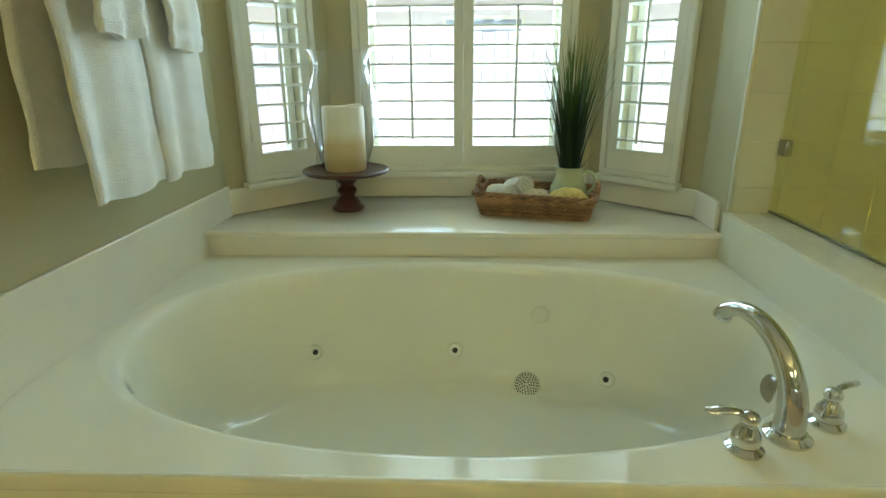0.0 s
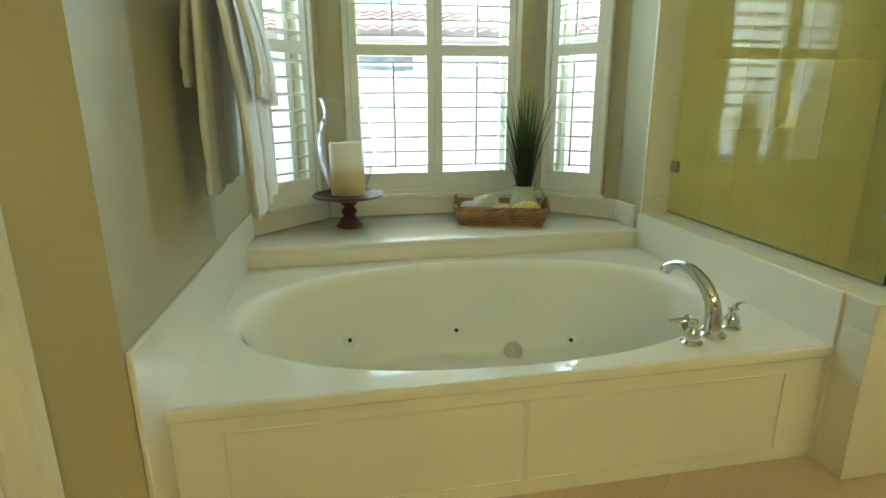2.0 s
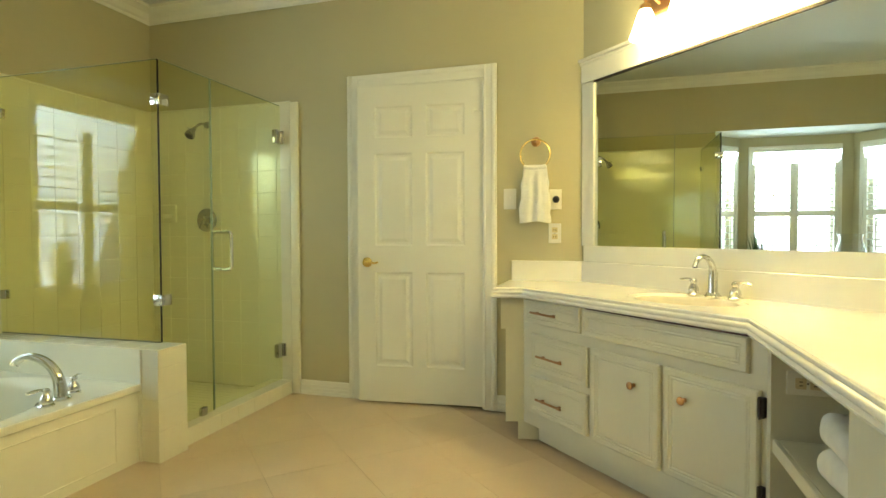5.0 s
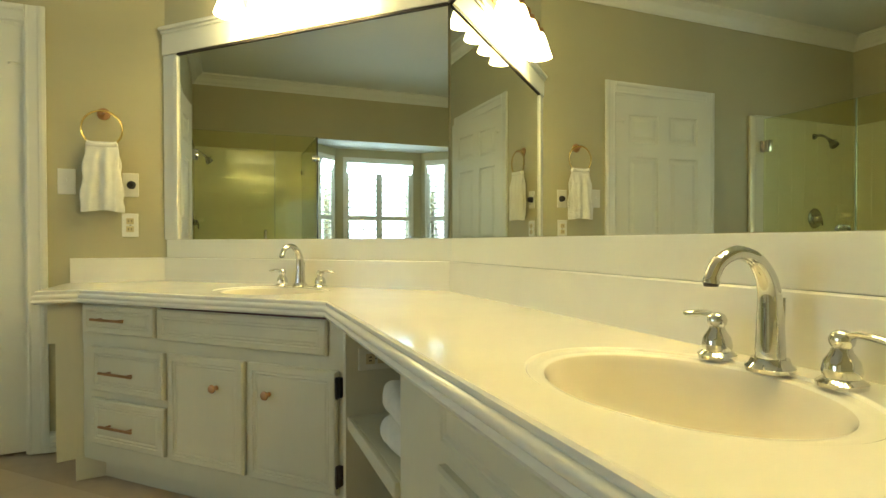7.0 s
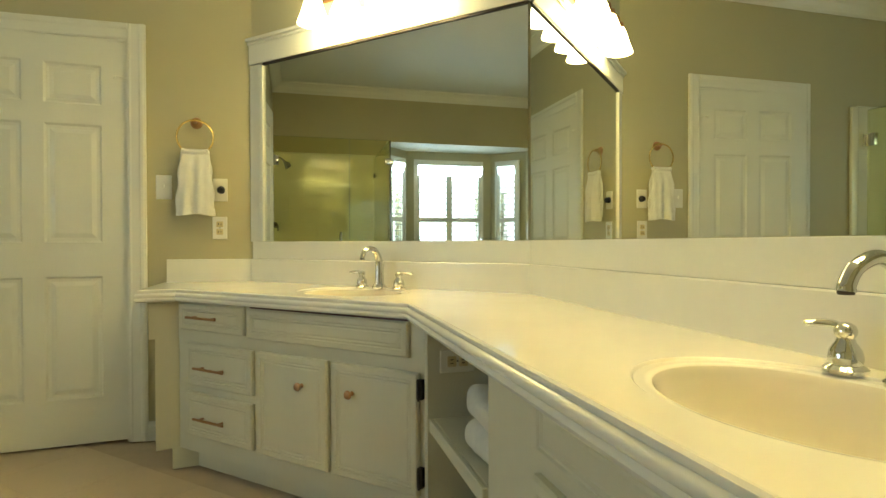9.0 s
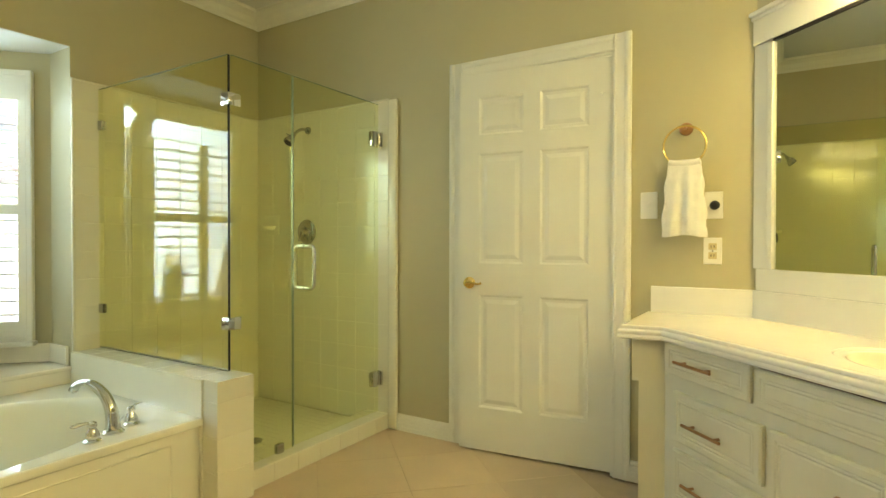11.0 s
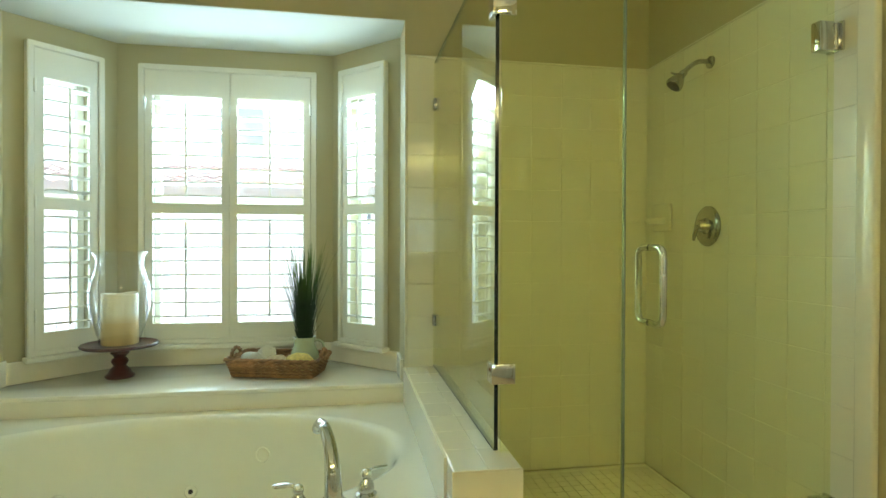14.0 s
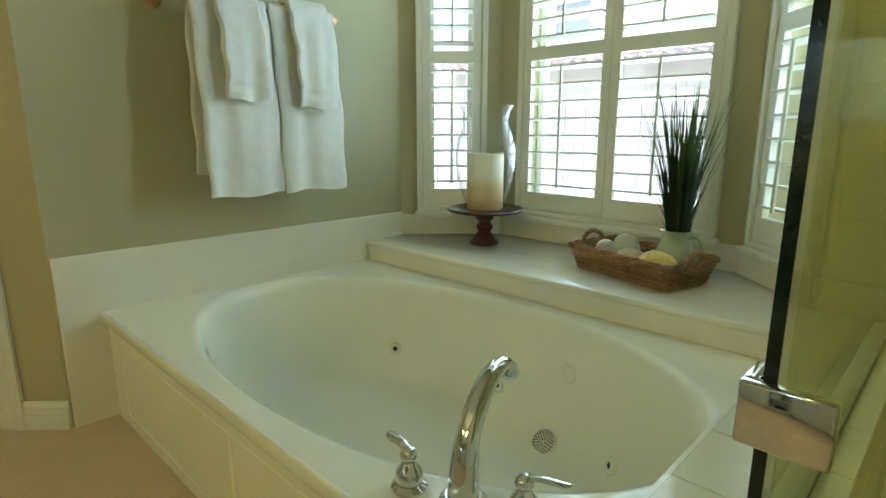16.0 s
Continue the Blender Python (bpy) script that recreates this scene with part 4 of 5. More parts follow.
for z, x0, x1, zl in ((0.700, 0.125, 0.545, (0.636, 0.756)), (0.482, 0.172, 0.592, (0.395, 0.580)), (0.262, 0.168, 0.592, (0.172, 0.362))):
    dfr = drawer_front(None, x0, zl[0], x1, zl[1], cab)
    pull(dfr, (x0 + x1) / 2 - 0.03, z - 0.004, FY - 0.016)
drawer_front(None, 0.563, 0.630, 1.355, 0.751, cab, "false_drawer_front")
# dark strip that draws the shadow in the gap below the nosing
part("shadow_gap_strip", box(0.57, FY - 0.0055, 0.752, 1.352, FY - 0.002, 0.7605), WOOD, cab, "dark brown strip drawn for the shadow gap under the countertop")
dA = drawer_front(None, 0.622, 0.168, 0.994, 0.582, cab, "cabinet_door")
knob(dA, 0.868, 0.476, FY - 0.016)
dB = drawer_front(None, 1.016, 0.168, 1.394, 0.582, cab, "cabinet_door")
knob(dB, 1.112, 0.478, FY - 0.016)
for z in (0.53, 0.235):
    hg = part("hinge", box(1.392, FY - 0.024, z - 0.034, 1.412, FY - 0.001, z + 0.034, 0.003), DARK, dB, "dark bronze butterfly hinge")
    part("pin", tube([(1.402, FY - 0.026, z - 0.037), (1.402, FY - 0.026, z + 0.037)], 0.004, 8), DARK, hg)

# open bay with shelf, and the run of cabinets beyond, along the vanity wall (x runs west from the bend)
sc = thing("shelf_unit", SM, "open cream shelf bay under the countertop", "shelf unit")
OX0, OX1 = 0.30, 0.83
SF = YS + 1.565
part("back_panel", box(0.02, -0.026, 0.0, OX1, -0.02, CT - 0.056), WALL, sc)
part("side_panel", prism([(0.235, -0.49), (0.275, -0.49), (0.275, -0.03), (0.235, -0.03)], 0.0, CT - 0.056), CABINET, sc)
part("side_panel", box(OX1 - 0.02, -0.47, 0.0, OX1, -0.03, CT - 0.056), CABINET, sc)
part("shelf", box(0.276, -0.47, 0.425, OX1 - 0.021, -0.03, 0.447, 0.003), CABINET, sc)
part("shelf_lip", box(0.276, -0.485, 0.405, OX1 - 0.021, -0.471, 0.447, 0.003), CABINET, sc)
part("toe_board", box(0.276, -0.43, 0.0, OX1 - 0.021, -0.41, 0.09), CABINET, sc)
v2 = thing("vanity_cabinet", SM, "cream painted vanity cabinet below the second sink", "cabinet")
part("body", box(OX1 + 0.001, -0.472, 0.095, 2.88, -0.02, CT - 0.165), CABINET, v2)
part("face_frame", prism([(OX1 + 0.001, -0.472), (2.88, -0.472), (2.88, -0.02), (2.86, -0.02), (2.86, -0.464), (OX1 + 0.02, -0.464), (OX1 + 0.02, -0.02), (OX1 + 0.001, -0.02)], CT - 0.165, CT - 0.055), CABINET, v2)
part("toe_kick", box(OX1 + 0.03, -0.41, 0.0, 2.88, -0.05, 0.095), CABINET, v2)
for x0, x1 in ((1.10, 1.90), (1.93, 2.83)):
    drawer_front(None, x0, 0.630, x1, 0.758, v2, "false_drawer_front", -0.472)
for x0, x1 in ((1.10, 1.49), (1.51, 1.90), (1.93, 2.37), (2.39, 2.83)):
    dd = drawer_front(None, x0, 0.168, x1, 0.60, v2, "cabinet_door", -0.472)
    knob(dd, x1 - 0.06 if x0 in (1.10, 1.93) else x0 + 0.06, 0.49, -0.488)


def plate(name, m, w, h, label):
    p = thing(name, m, label, "wall plate")
    part("cover", box(-w / 2, -0.006, -h / 2, w / 2, 0, h / 2, 0.003), PLASTIC, p)
    return p


def outlet(m):
    p = plate("power_outlet", m, 0.074, 0.118, "almond double power outlet with a white cover plate")
    for z in (-0.02, 0.02):
        s = part("socket", box(-0.017, -0.009, z - 0.015, 0.017, -0.0055, z + 0.015, 0.003), ALMOND, p)
        for x in (-0.006, 0.006):
            part("slot", box(x - 0.0015, -0.0096, z - 0.005, x + 0.0015, -0.0088, z + 0.005), DARK, s)
    part("screw", lathe([(0, 0.0012), (0.003, 0.0008), (0.0035, 0)], 10), NICKEL, p, m=pose(0, -0.006, 0, 90, 0, 0))
    return p


EM = frame_on((XE, 0, 0), -90)             # door wall: x runs south
outlet(EM @ pose(0.752, 0, 1.10))
outlet(frame_on((1.1245, -1.655, 0.63), -90) @ pose(0, 0, 0, 0, 90, 0))
sw = plate("light_switch", EM @ pose(0.482, 0, 1.31), 0.076, 0.124, "white toggle light switch")
part("toggle", box(-0.004, -0.018, -0.002, 0.004, -0.005, 0.014, 0.002), PLASTIC, sw)
jk = plate("dimmer_switch", EM @ pose(0.755, 0, 1.302), 0.074, 0.12, "white wall plate with a black round knob")
part("dial", lathe([(0, 0.03), (0.012, 0.029), (0.017, 0.022), (0.019, 0.004), (0.021, 0)], 20), BLACK, jk, "", True, pose(0.004, -0.006, 0.0, 90, 0, 0))


# ---- mirrors ----
def mirror(name, m, x0, x1, label, left_frame=True):
    z0, z1 = 1.028, 1.955
    mr = thing(name, m, label, "mirror")
    part("glass", box(x0, -0.012, z0, x1, -0.006, z1), MIRROR, mr)
    part("bottom_board", box(0.02, -0.014, SPT + 0.001, x1 + 0.02, -0.001, z0 - 0.001, 0.002), WHITE, mr)
    part("header_board", box(0.004, -0.022, z1 + 0.012, x1 + 0.02, -0.001, 2.085, 0.002), WHITE, mr)
    part("header_cap", box(0.0, -0.045, 2.086, x1 + 0.02, -0.001, 2.104, 0.006, 3), WHITE, mr)
    part("header_cove", box(0.002, -0.032, 2.070, x1 + 0.02, -0.0225, 2.0855, 0.004), WHITE, mr)
    part("top_channel", box(x0 - 0.006, -0.020, z1 + 0.001, x1, -0.002, z1 + 0.011), DARK, mr)
    if left_frame:
        part("side_board", box(0.004, -0.014, z0, x0 - 0.032, -0.001, z1 + 0.011, 0.002), WHITE, mr)
        part("side_frame", box(x0 - 0.031, -0.024, z0, x0 - 0.002, -0.001, z1, 0.004), WHITE, mr)
    return mr


mirror("wall_mirror", DM, 0.112, 1.585, "large frameless mirror over the diagonal vanity with white boards round it")
mirror("wall_mirror", SM, 0.012, 2.75, "long frameless mirror over the second sink", False)


# ---- light over the mirror ----
def vanity_light(m, label):
    """A bar with four arms, each with a fitter, a bulb and a bell shade open at the bottom."""
    lt = thing("vanity_light", m, label, "wall light", "bath lights over the mirrors")
    part("back_plate", box(-0.39, -0.022, -0.045, 0.39, -0.001, 0.045, 0.012, 3), COPPER, lt, "bronze mounting bar", True)
    bell = [(0.026, 0.0), (0.036, -0.02), (0.046, -0.05), (0.055, -0.085), (0.070, -0.125), (0.074, -0.137)]
    for i in range(4):
        x = -0.30 + 0.2 * i
        part("arm", tube(spline([(x, -0.02, 0.0), (x, -0.07, 0.02), (x, -0.115, 0.01), (x, -0.12, -0.03)], 5), 0.008, 10), COPPER, lt, "bronze arm", True)
        part("fitter", lathe([(0.012, 0.02), (0.026, 0.012), (0.030, -0.012), (0.026, -0.014)], 20), COPPER, lt, "", True, pose(x, -0.12, -0.04))
        part("shade", lathe(bell + [(r - 0.004, z) for r, z in bell[::-1]], 28), SHADE, lt, "white glass bell shade, lit", True, pose(x, -0.12, -0.05))
        part("bulb", lathe([(0, -0.105), (0.02, -0.10), (0.03, -0.08), (0.028, -0.06), (0.014, -0.03), (0.012, 0)], 16), SHADE, lt, "", True, pose(x, -0.12, -0.05))


vanity_light(DM @ pose(0.86, 0, 2.232), "bronze bath light with four glowing bell shades over the diagonal mirror")
vanity_light(SM @ pose(1.45, 0, 2.195), "bronze bath light with four glowing bell shades over the second sink")


# ---- basin faucets ----
def basin_faucet(m, label):
    f = thing("basin_faucet", m, label, "faucet", "basin faucets of the vanity")
    part("escutcheon", lathe([(0, 0), (0.034, 0), (0.035, 0.006), (0.029, 0.012), (0.026, 0.02), (0, 0.02)], 28), CHROME, f, "", True)
    pts_ = spline([(0, 0, 0.0), (0, 0.0, 0.07), (0, -0.005, 0.13), (0, -0.03, 0.167), (0, -0.068, 0.180), (0, -0.103, 0.167), (0, -0.118, 0.146), (0, -0.12, 0.136)], 7)
    k_ = len(pts_)
    sp2 = part("spout", tube(pts_, [0.0225 - 0.0118 * min(1, i / (k_ * 0.5)) + 0.002 * max(0, (i / k_ - 0.85) * 6) for i in range(k_)], 18), CHROME, f, "", True)
    part("aerator", lathe([(0, -0.003), (0.010, -0.003), (0.011, 0.004)], 14), DARK, sp2, "", True, pose(0, -0.12, 0.135))
    part("lift_rod", tube([(0, 0.028, 0.06), (0, 0.03, 0.11)], 0.0025, 8), CHROME, f, "", True)
    lever_handle(pose(-0.102, 0.005, 0), f, 180, 0.98)
    lever_handle(pose(0.102, 0.005, 0), f, 0, 0.98)
    return f


basin_faucet(DM @ pose(0.905, -0.075, CT), "polished chrome gooseneck faucet with two lever handles")
basin_faucet(SM @ pose(1.40 + 0.055, -0.082, CT), "polished chrome gooseneck faucet beside the beige sink")


# ---- towels ----
def cloth(w, h, wave, seed, thick=0.012, fold=3.0, flare=0.0, hem=True, lean=0.0):
    """A hanging towel: x across, z down from 0, both faces, soft folds and a dobby band."""
    rnd = random.Random(seed)
    ph = [rnd.uniform(0, 6.28) for _ in range(4)]
    bm = bmesh.new()
    nx, nz = 48, 44
    fr, bk = [], []
    for k in range(nz + 1):
        z = -h * k / nz
        rf, rb = [], []
        for i in range(nx + 1):
            u = i / nx - 0.5
            g = (k / nz) ** 0.7
            y = wave * g * (math.sin(u * fold * 6.28 + ph[0]) + 0.5 * math.sin(u * fold * 11 + ph[1] + k * 0.05)) + 0.0008 * math.sin(k * 0.5 + ph[2] + u * 9) + lean * (1 - (1 - k / nz) ** 2.2)
            x = u * (w + flare * g) + 0.004 * math.sin(k * 0.35 + ph[3]) * (1 if abs(u) > 0.4 else 0.3)
            band = 0.82 < k / nz < 0.90 and hem
            th = thick / 2 * (0.72 if band else 1.0) * (1 - 0.6 * max(0, abs(u) * 2 - 0.94) / 0.06) * (1 if k < nz - 1 else 0.75)
            zz = z + 0.005 * math.sin(u * 7 + ph[1]) * g
            rf.append(bm.verts.new((x, y - th, zz)))
            rb.append(bm.verts.new((x, y + th, zz)))
        fr.append(rf)
        bk.append(rb)
    for k in range(nz):
        for i in range(nx):
            bm.faces.new((fr[k][i], fr[k][i + 1], fr[k + 1][i + 1], fr[k + 1][i]))
            bm.faces.new((bk[k][i], bk[k + 1][i], bk[k + 1][i + 1], bk[k][i + 1]))
        for i in (0, nx):
            q = (fr[k][i], fr[k + 1][i], bk[k + 1][i], bk[k][i])
            bm.faces.new(q if i == 0 else q[::-1])
    for i in range(nx):
        bm.faces.new((fr[nz][i], fr[nz][i + 1], bk[nz][i + 1], bk[nz][i]))
        bm.faces.new((fr[0][i], bk[0][i], bk[0][i + 1], fr[0][i + 1]))
    return bm


def draped(name, m, w, front, back, r, wave, seed, label, fold=2.0, flare=0.01, out=0.0, inward=0.0):
    """A towel over a bar: front and back falls joined by a rounded top."""
    t = thing(name, m, label, "towel", "white towels on the bar")
    part("front_fall", cloth(w, front, wave, seed, 0.020, fold, flare, lean=-out), TOWEL, t, "", True, pose(0, -r, 0))
    part("back_fall", cloth(w * 0.95, back, wave * 0.3, seed + 1, 0.020, fold, 0, lean=inward), TOWEL, t, "", True, pose(0, r, 0))
    top = bmesh.new()
    rows_ = []
    for k in range(13):
        a = math.pi * k / 12
        rows_.append([[top.verts.new((w * (i / 24 - 0.5), -q * math.cos(a), q * math.sin(a) - 0.002)) for i in range(25)] for q in (r + 0.010, r - 0.010)])
    for p, q in zip(rows_, rows_[1:]):
        for i in range(24):
            top.faces.new((p[0][i], p[0][i + 1], q[0][i + 1], q[0][i]))
            top.faces.new((p[1][i], q[1][i], q[1][i + 1], p[1][i + 1]))
        for i in (0, 24):
            top.faces.new((p[0][i], q[0][i], q[1][i], p[1][i]))
    bmesh.ops.recalc_face_normals(top, faces=top.faces[:])
    part("fold", top, TOWEL, t, "", True)
    return t


WM = frame_on((XL - 0.012, 0, 0), 90)              # towel wall: x runs north, y into the wall
BARZ = 1.405
bar = thing("towel_bar", WM @ pose(1.72, -0.117, BARZ), "bronze towel bar on the wall", "towel bar")
part("rod", tube([(-0.36, 0, 0), (0.292, 0, 0)], 0.0095, 14), COPPER, bar, "", True)
for s in (-0.352, 0.282):
    part("arm", tube([(s, -0.009, 0), (s, 0.116, 0)], [0.013, 0.011], 14), COPPER, bar, "", True)
    part("rosette", lathe([(0, 0.012), (0.014, 0.012), (0.022, 0.006), (0.027, 0.0)], 20), COPPER, bar, "", True, pose(s, 0.115, 0, 90, 0, 0))
for x, seed in ((1.562, 5), (1.848, 9)):
    draped("bath_towel", WM @ pose(x, -0.117, BARZ), 0.272, 0.650, 0.58, 0.020, 0.007, seed, "white terry bath towel hanging over the bar", 1.6, 0.012, 0.05, 0.02)
for x, w, f, seed in ((1.580, 0.155, 0.325, 21), (1.860, 0.160, 0.345, 33)):
    draped("hand_towel", WM @ pose(x, -0.117, BARZ + 0.004), w, f, 0.29, 0.044, 0.006, seed, "white hand towel laid over a bath towel", 1.3, 0.012, 0.055, 0.04)

tr = thing("towel_ring", EM @ pose(0.640, 0, 1.650), "brass towel ring on the wall", "towel ring")
part("rosette", lathe([(0, 0.024), (0.012, 0.024), (0.016, 0.018), (0.026, 0.012), (0.030, 0.0)], 24), COPPER, tr, "", True, pose(0, 0, 0, 90, 0, 0))
part("post", tube([(0, -0.02, 0), (0, -0.05, 0)], 0.008, 12), COPPER, tr, "", True)
part("ring", tube([(0.088 * math.sin(a * math.tau / 48), -0.048, -0.082 + 0.088 * math.cos(a * math.tau / 48)) for a in range(48)], 0.0045, 10, closed=True), BRASS, tr, "brass ring", True)
rt = thing("hand_towel", EM @ pose(0.640, -0.048, 1.492), "white hand towel gathered through the towel ring", "towel")
for name, off, fh, seed in (("front_fall", -0.018, 0.32, 41), ("back_fall", 0.016, 0.30, 43)):
    bm = cloth(0.125, fh + 0.02, 0.011, seed, 0.013, 1.9, 0.062)
    for v in bm.verts:
        g = min(1, -v.co.z / 0.10) if v.co.z < 0 else 0
        v.co.y = v.co.y * g + off * (0.35 + 0.65 * g)
        v.co.z += 0.014
    part(name, bm, TOWEL, rt, "", True)
part("fold", tube(spline([(-0.066, -0.003, 0.004), (-0.03, 0, -0.004), (0.03, 0, -0.004), (0.066, -0.003, 0.004)], 6), 0.015, 12), TOWEL, rt, "", True)


def rolled(name, m, r, l, label, material=TOWEL, turns=2.2):
    t = thing(name, m, label, "rolled towel")
    bm = lathe([(0, -l / 2 + 0.004), (r * 0.55, -l / 2), (r * 0.9, -l / 2 + 0.006), (r, -l / 2 + 0.018), (r * 0.99, 0), (r, l / 2 - 0.018), (r * 0.9, l / 2 - 0.006), (r * 0.55, l / 2), (0, l / 2 - 0.004)], 24)
    for v in bm.verts:
        v.co += Vector(noise.noise_vector(v.co * 28)) * 0.0035
    part("roll", bm, material, t, "", True)
    pts_ = [(r * (0.15 + 0.75 * i / 40) * math.cos(i / 40 * turns * math.tau), r * (0.15 + 0.75 * i / 40) * math.sin(i / 40 * turns * math.tau), l / 2 - 0.002) for i in range(41)]
    part("spiral_edge", tube(pts_, 0.0035, 6), material, t, "", True)
    return t


# on the open shelf
def folded_towel(m, w, d, h, seed, label):
    """A bath towel folded into a thick pad: rounded front fold and open layers behind."""
    t = thing("folded_towel", m, label, "folded towel", "towels on the open shelf")
    layers = 1
    lh = h / layers
    for k in range(layers):
        bm = box(-w / 2 + 0.002 * k, -d / 2, k * lh + 0.0005, w / 2 - 0.002 * k, d / 2, (k + 1) * lh - 0.0005, lh * 0.44, 5)
        bmesh.ops.subdivide_edges(bm, edges=[e for e in bm.edges if e.calc_length() > 0.1], cuts=12, use_grid_fill=True)
        for v in bm.verts:
            v.co += Vector(noise.noise_vector(v.co * 17 + Vector((seed, k * 3.1, 0)))) * 0.008
        part("fold_layer", bm, TOWEL, t, "", True)
    return t


folded_towel(SM @ pose(0.662, -0.285, 0.4505, 0, 0, 3), 0.255, 0.33, 0.088, 1, "white bath towel folded thick on the open shelf")
folded_towel(SM @ pose(0.655, -0.292, 0.537, 0, 0, -4), 0.255, 0.32, 0.085, 5, "white bath towel folded on top of another towel")
bk = thing("dark_basket", SM @ pose(0.54, -0.25, 0.0), "dark low basket under the shelf", "basket")
part("shell", lathe([(0.0, 0.0), (0.13, 0.0), (0.15, 0.12), (0.155, 0.16), (0.145, 0.16), (0.135, 0.12), (0.12, 0.012), (0, 0.012)], 28), DARK, bk, "", True)
part("rim", tube([(0.15 * math.cos(a * math.tau / 40), 0.15 * math.sin(a * math.tau / 40), 0.16) for a in range(40)], 0.008, 8, closed=True), WICKER, bk, "", True)


# ---- cake stand, candle, glass ----
cs = thing("cake_stand", pose(-0.066, 2.548, LEDGE), "turned mahogany pedestal stand", "pedestal stand")
SLIM = Matrix.Diagonal((0.92, 0.92, 1, 1))
part("foot", lathe([(0, 0), (0.068, 0), (0.072, 0.006), (0.070, 0.013), (0.058, 0.022), (0.048, 0.040), (0.034, 0.052), (0.030, 0.057), (0, 0.057)], 40), WOOD, cs, "", True, SLIM)
part("stem", lathe([(0, 0.055), (0.030, 0.057), (0.036, 0.066), (0.042, 0.078), (0.036, 0.090), (0.027, 0.097), (0.032, 0.106), (0.045, 0.118), (0.043, 0.130), (0.028, 0.140), (0.032, 0.150), (0, 0.15)], 36), WOOD, cs, "", True, SLIM)
part("plate", lathe([(0, 0.146), (0.10, 0.147), (0.175, 0.150), (0.184, 0.155), (0.186, 0.161), (0.181, 0.166), (0.17, 0.166), (0.165, 0.163), (0, 0.163)], 56), WOOD, cs, "", True, SLIM)
PZ2 = LEDGE + 0.1632
cd = thing("pillar_candle", pose(-0.066, 2.548, PZ2), "thick cream pillar candle", "candle")
rnd = random.Random(3)
cbm = lathe([(0, 0.0), (0.086, 0.0), (0.0885, 0.004), (0.0885, 0.12), (0.088, 0.236), (0.084, 0.246), (0.079, 0.244), (0.074, 0.232), (0.05, 0.222), (0, 0.219)], 56)
for v in cbm.verts:
    if v.co.z > 0.2:
        v.co.z += 0.008 * noise.noise(v.co * 14)
part("wax", cbm, WAX, cd, "", True, SLIM)
part("wick", tube([(0, 0, 0.218), (0.001, 0, 0.232), (0.004, 0, 0.238)], 0.0014, 6), DARK, cd)
hg_ = thing("hurricane_glass", pose(-0.066, 2.548, PZ2), "clear glass hurricane shade round the candle", "hurricane glass")
hp_ = [(0.098, 0.0), (0.1, 0.03), (0.118, 0.08), (0.136, 0.14), (0.146, 0.20), (0.147, 0.25), (0.138, 0.30), (0.122, 0.345), (0.112, 0.375), (0.111, 0.40), (0.118, 0.425), (0.131, 0.442), (0.134, 0.446)]
hw = part("glass", lathe(hp_ + [(r - 0.0025, z) for r, z in hp_[::-1]], 64), CLEAR, hg_, "", True, SLIM)
hw.visible_shadow = False
part("rim", lathe([(0.1328 + 0.002 * math.cos(k * math.tau / 8), 0.4475 + 0.002 * math.sin(k * math.tau / 8)) for k in range(8)], 64, True), CLEAR, hg_, "rolled glass rim", True, SLIM).visible_shadow = False

# ---- basket ----
BM = pose(0.690, 2.505, LEDGE, 0, 0, -15.5)
bkt = thing("wicker_basket", BM, "rectangular brown wicker tray basket with loop handles", "basket")
BL, BWd, BH = 0.225, 0.13, 0.082


def rrect(a, c, rad, n=6):
    pts_ = []
    for sx, sy, a0 in ((1, 1, 0), (-1, 1, 90), (-1, -1, 180), (1, -1, 270)):
        for k in range(n + 1):
            an = radians(a0 + 90 * k / n)
            pts_.append((sx * (a - rad) + rad * math.cos(an), sy * (c - rad) + rad * math.sin(an)))
    return pts_


part("bottom", prism(rrect(BL - 0.022, BWd - 0.022, 0.02), 0.003, 0.012), WICKER, bkt)


def along(a, c, n):
    """n points evenly round a rounded rectangle."""
    pr = [Vector((*p, 0)) for p in rrect(a, c, 0.025)]
    ls = [(pr[(i + 1) % len(pr)] - pr[i]).length for i in range(len(pr))]
    tot = sum(ls)
    out, i, acc = [], 0, 0.0
    for k in range(n):
        d = tot * k / n
        while acc + ls[i] < d:
            acc += ls[i]
            i += 1
        out.append(pr[i].lerp(pr[(i + 1) % len(pr)], (d - acc) / ls[i]))
    return out


NR = 120
for k in range(11):
    z = 0.008 + k * 0.0072
    g = k / 10
    ring_ = along(BL - 0.022 + 0.02 * g, BWd - 0.022 + 0.02 * g, NR)
    pts_ = []
    for i, p in enumerate(ring_):
        out = p.normalized()
        s = 1 if (i // 2 + k) % 2 else -1
        pts_.append(p + out * (0.0046 * s) + Vector((0, 0, z + 0.0018 * math.sin(i * 1.7 + k))))
    part("weave_strand", tube(pts_, 0.0040, 6, closed=True), WICKER, bkt)
for k in range(3):
    ring_ = along(BL + 0.002, BWd + 0.002, 140)
    pts_ = [p + p.normalized() * (0.006 * math.cos(i * 0.7 + k * 2.09)) + Vector((0, 0, BH + 0.006 + 0.006 * math.sin(i * 0.7 + k * 2.09))) for i, p in enumerate(ring_)]
    part("rim_braid", tube(pts_, 0.0056, 6, closed=True), WICKER, bkt)
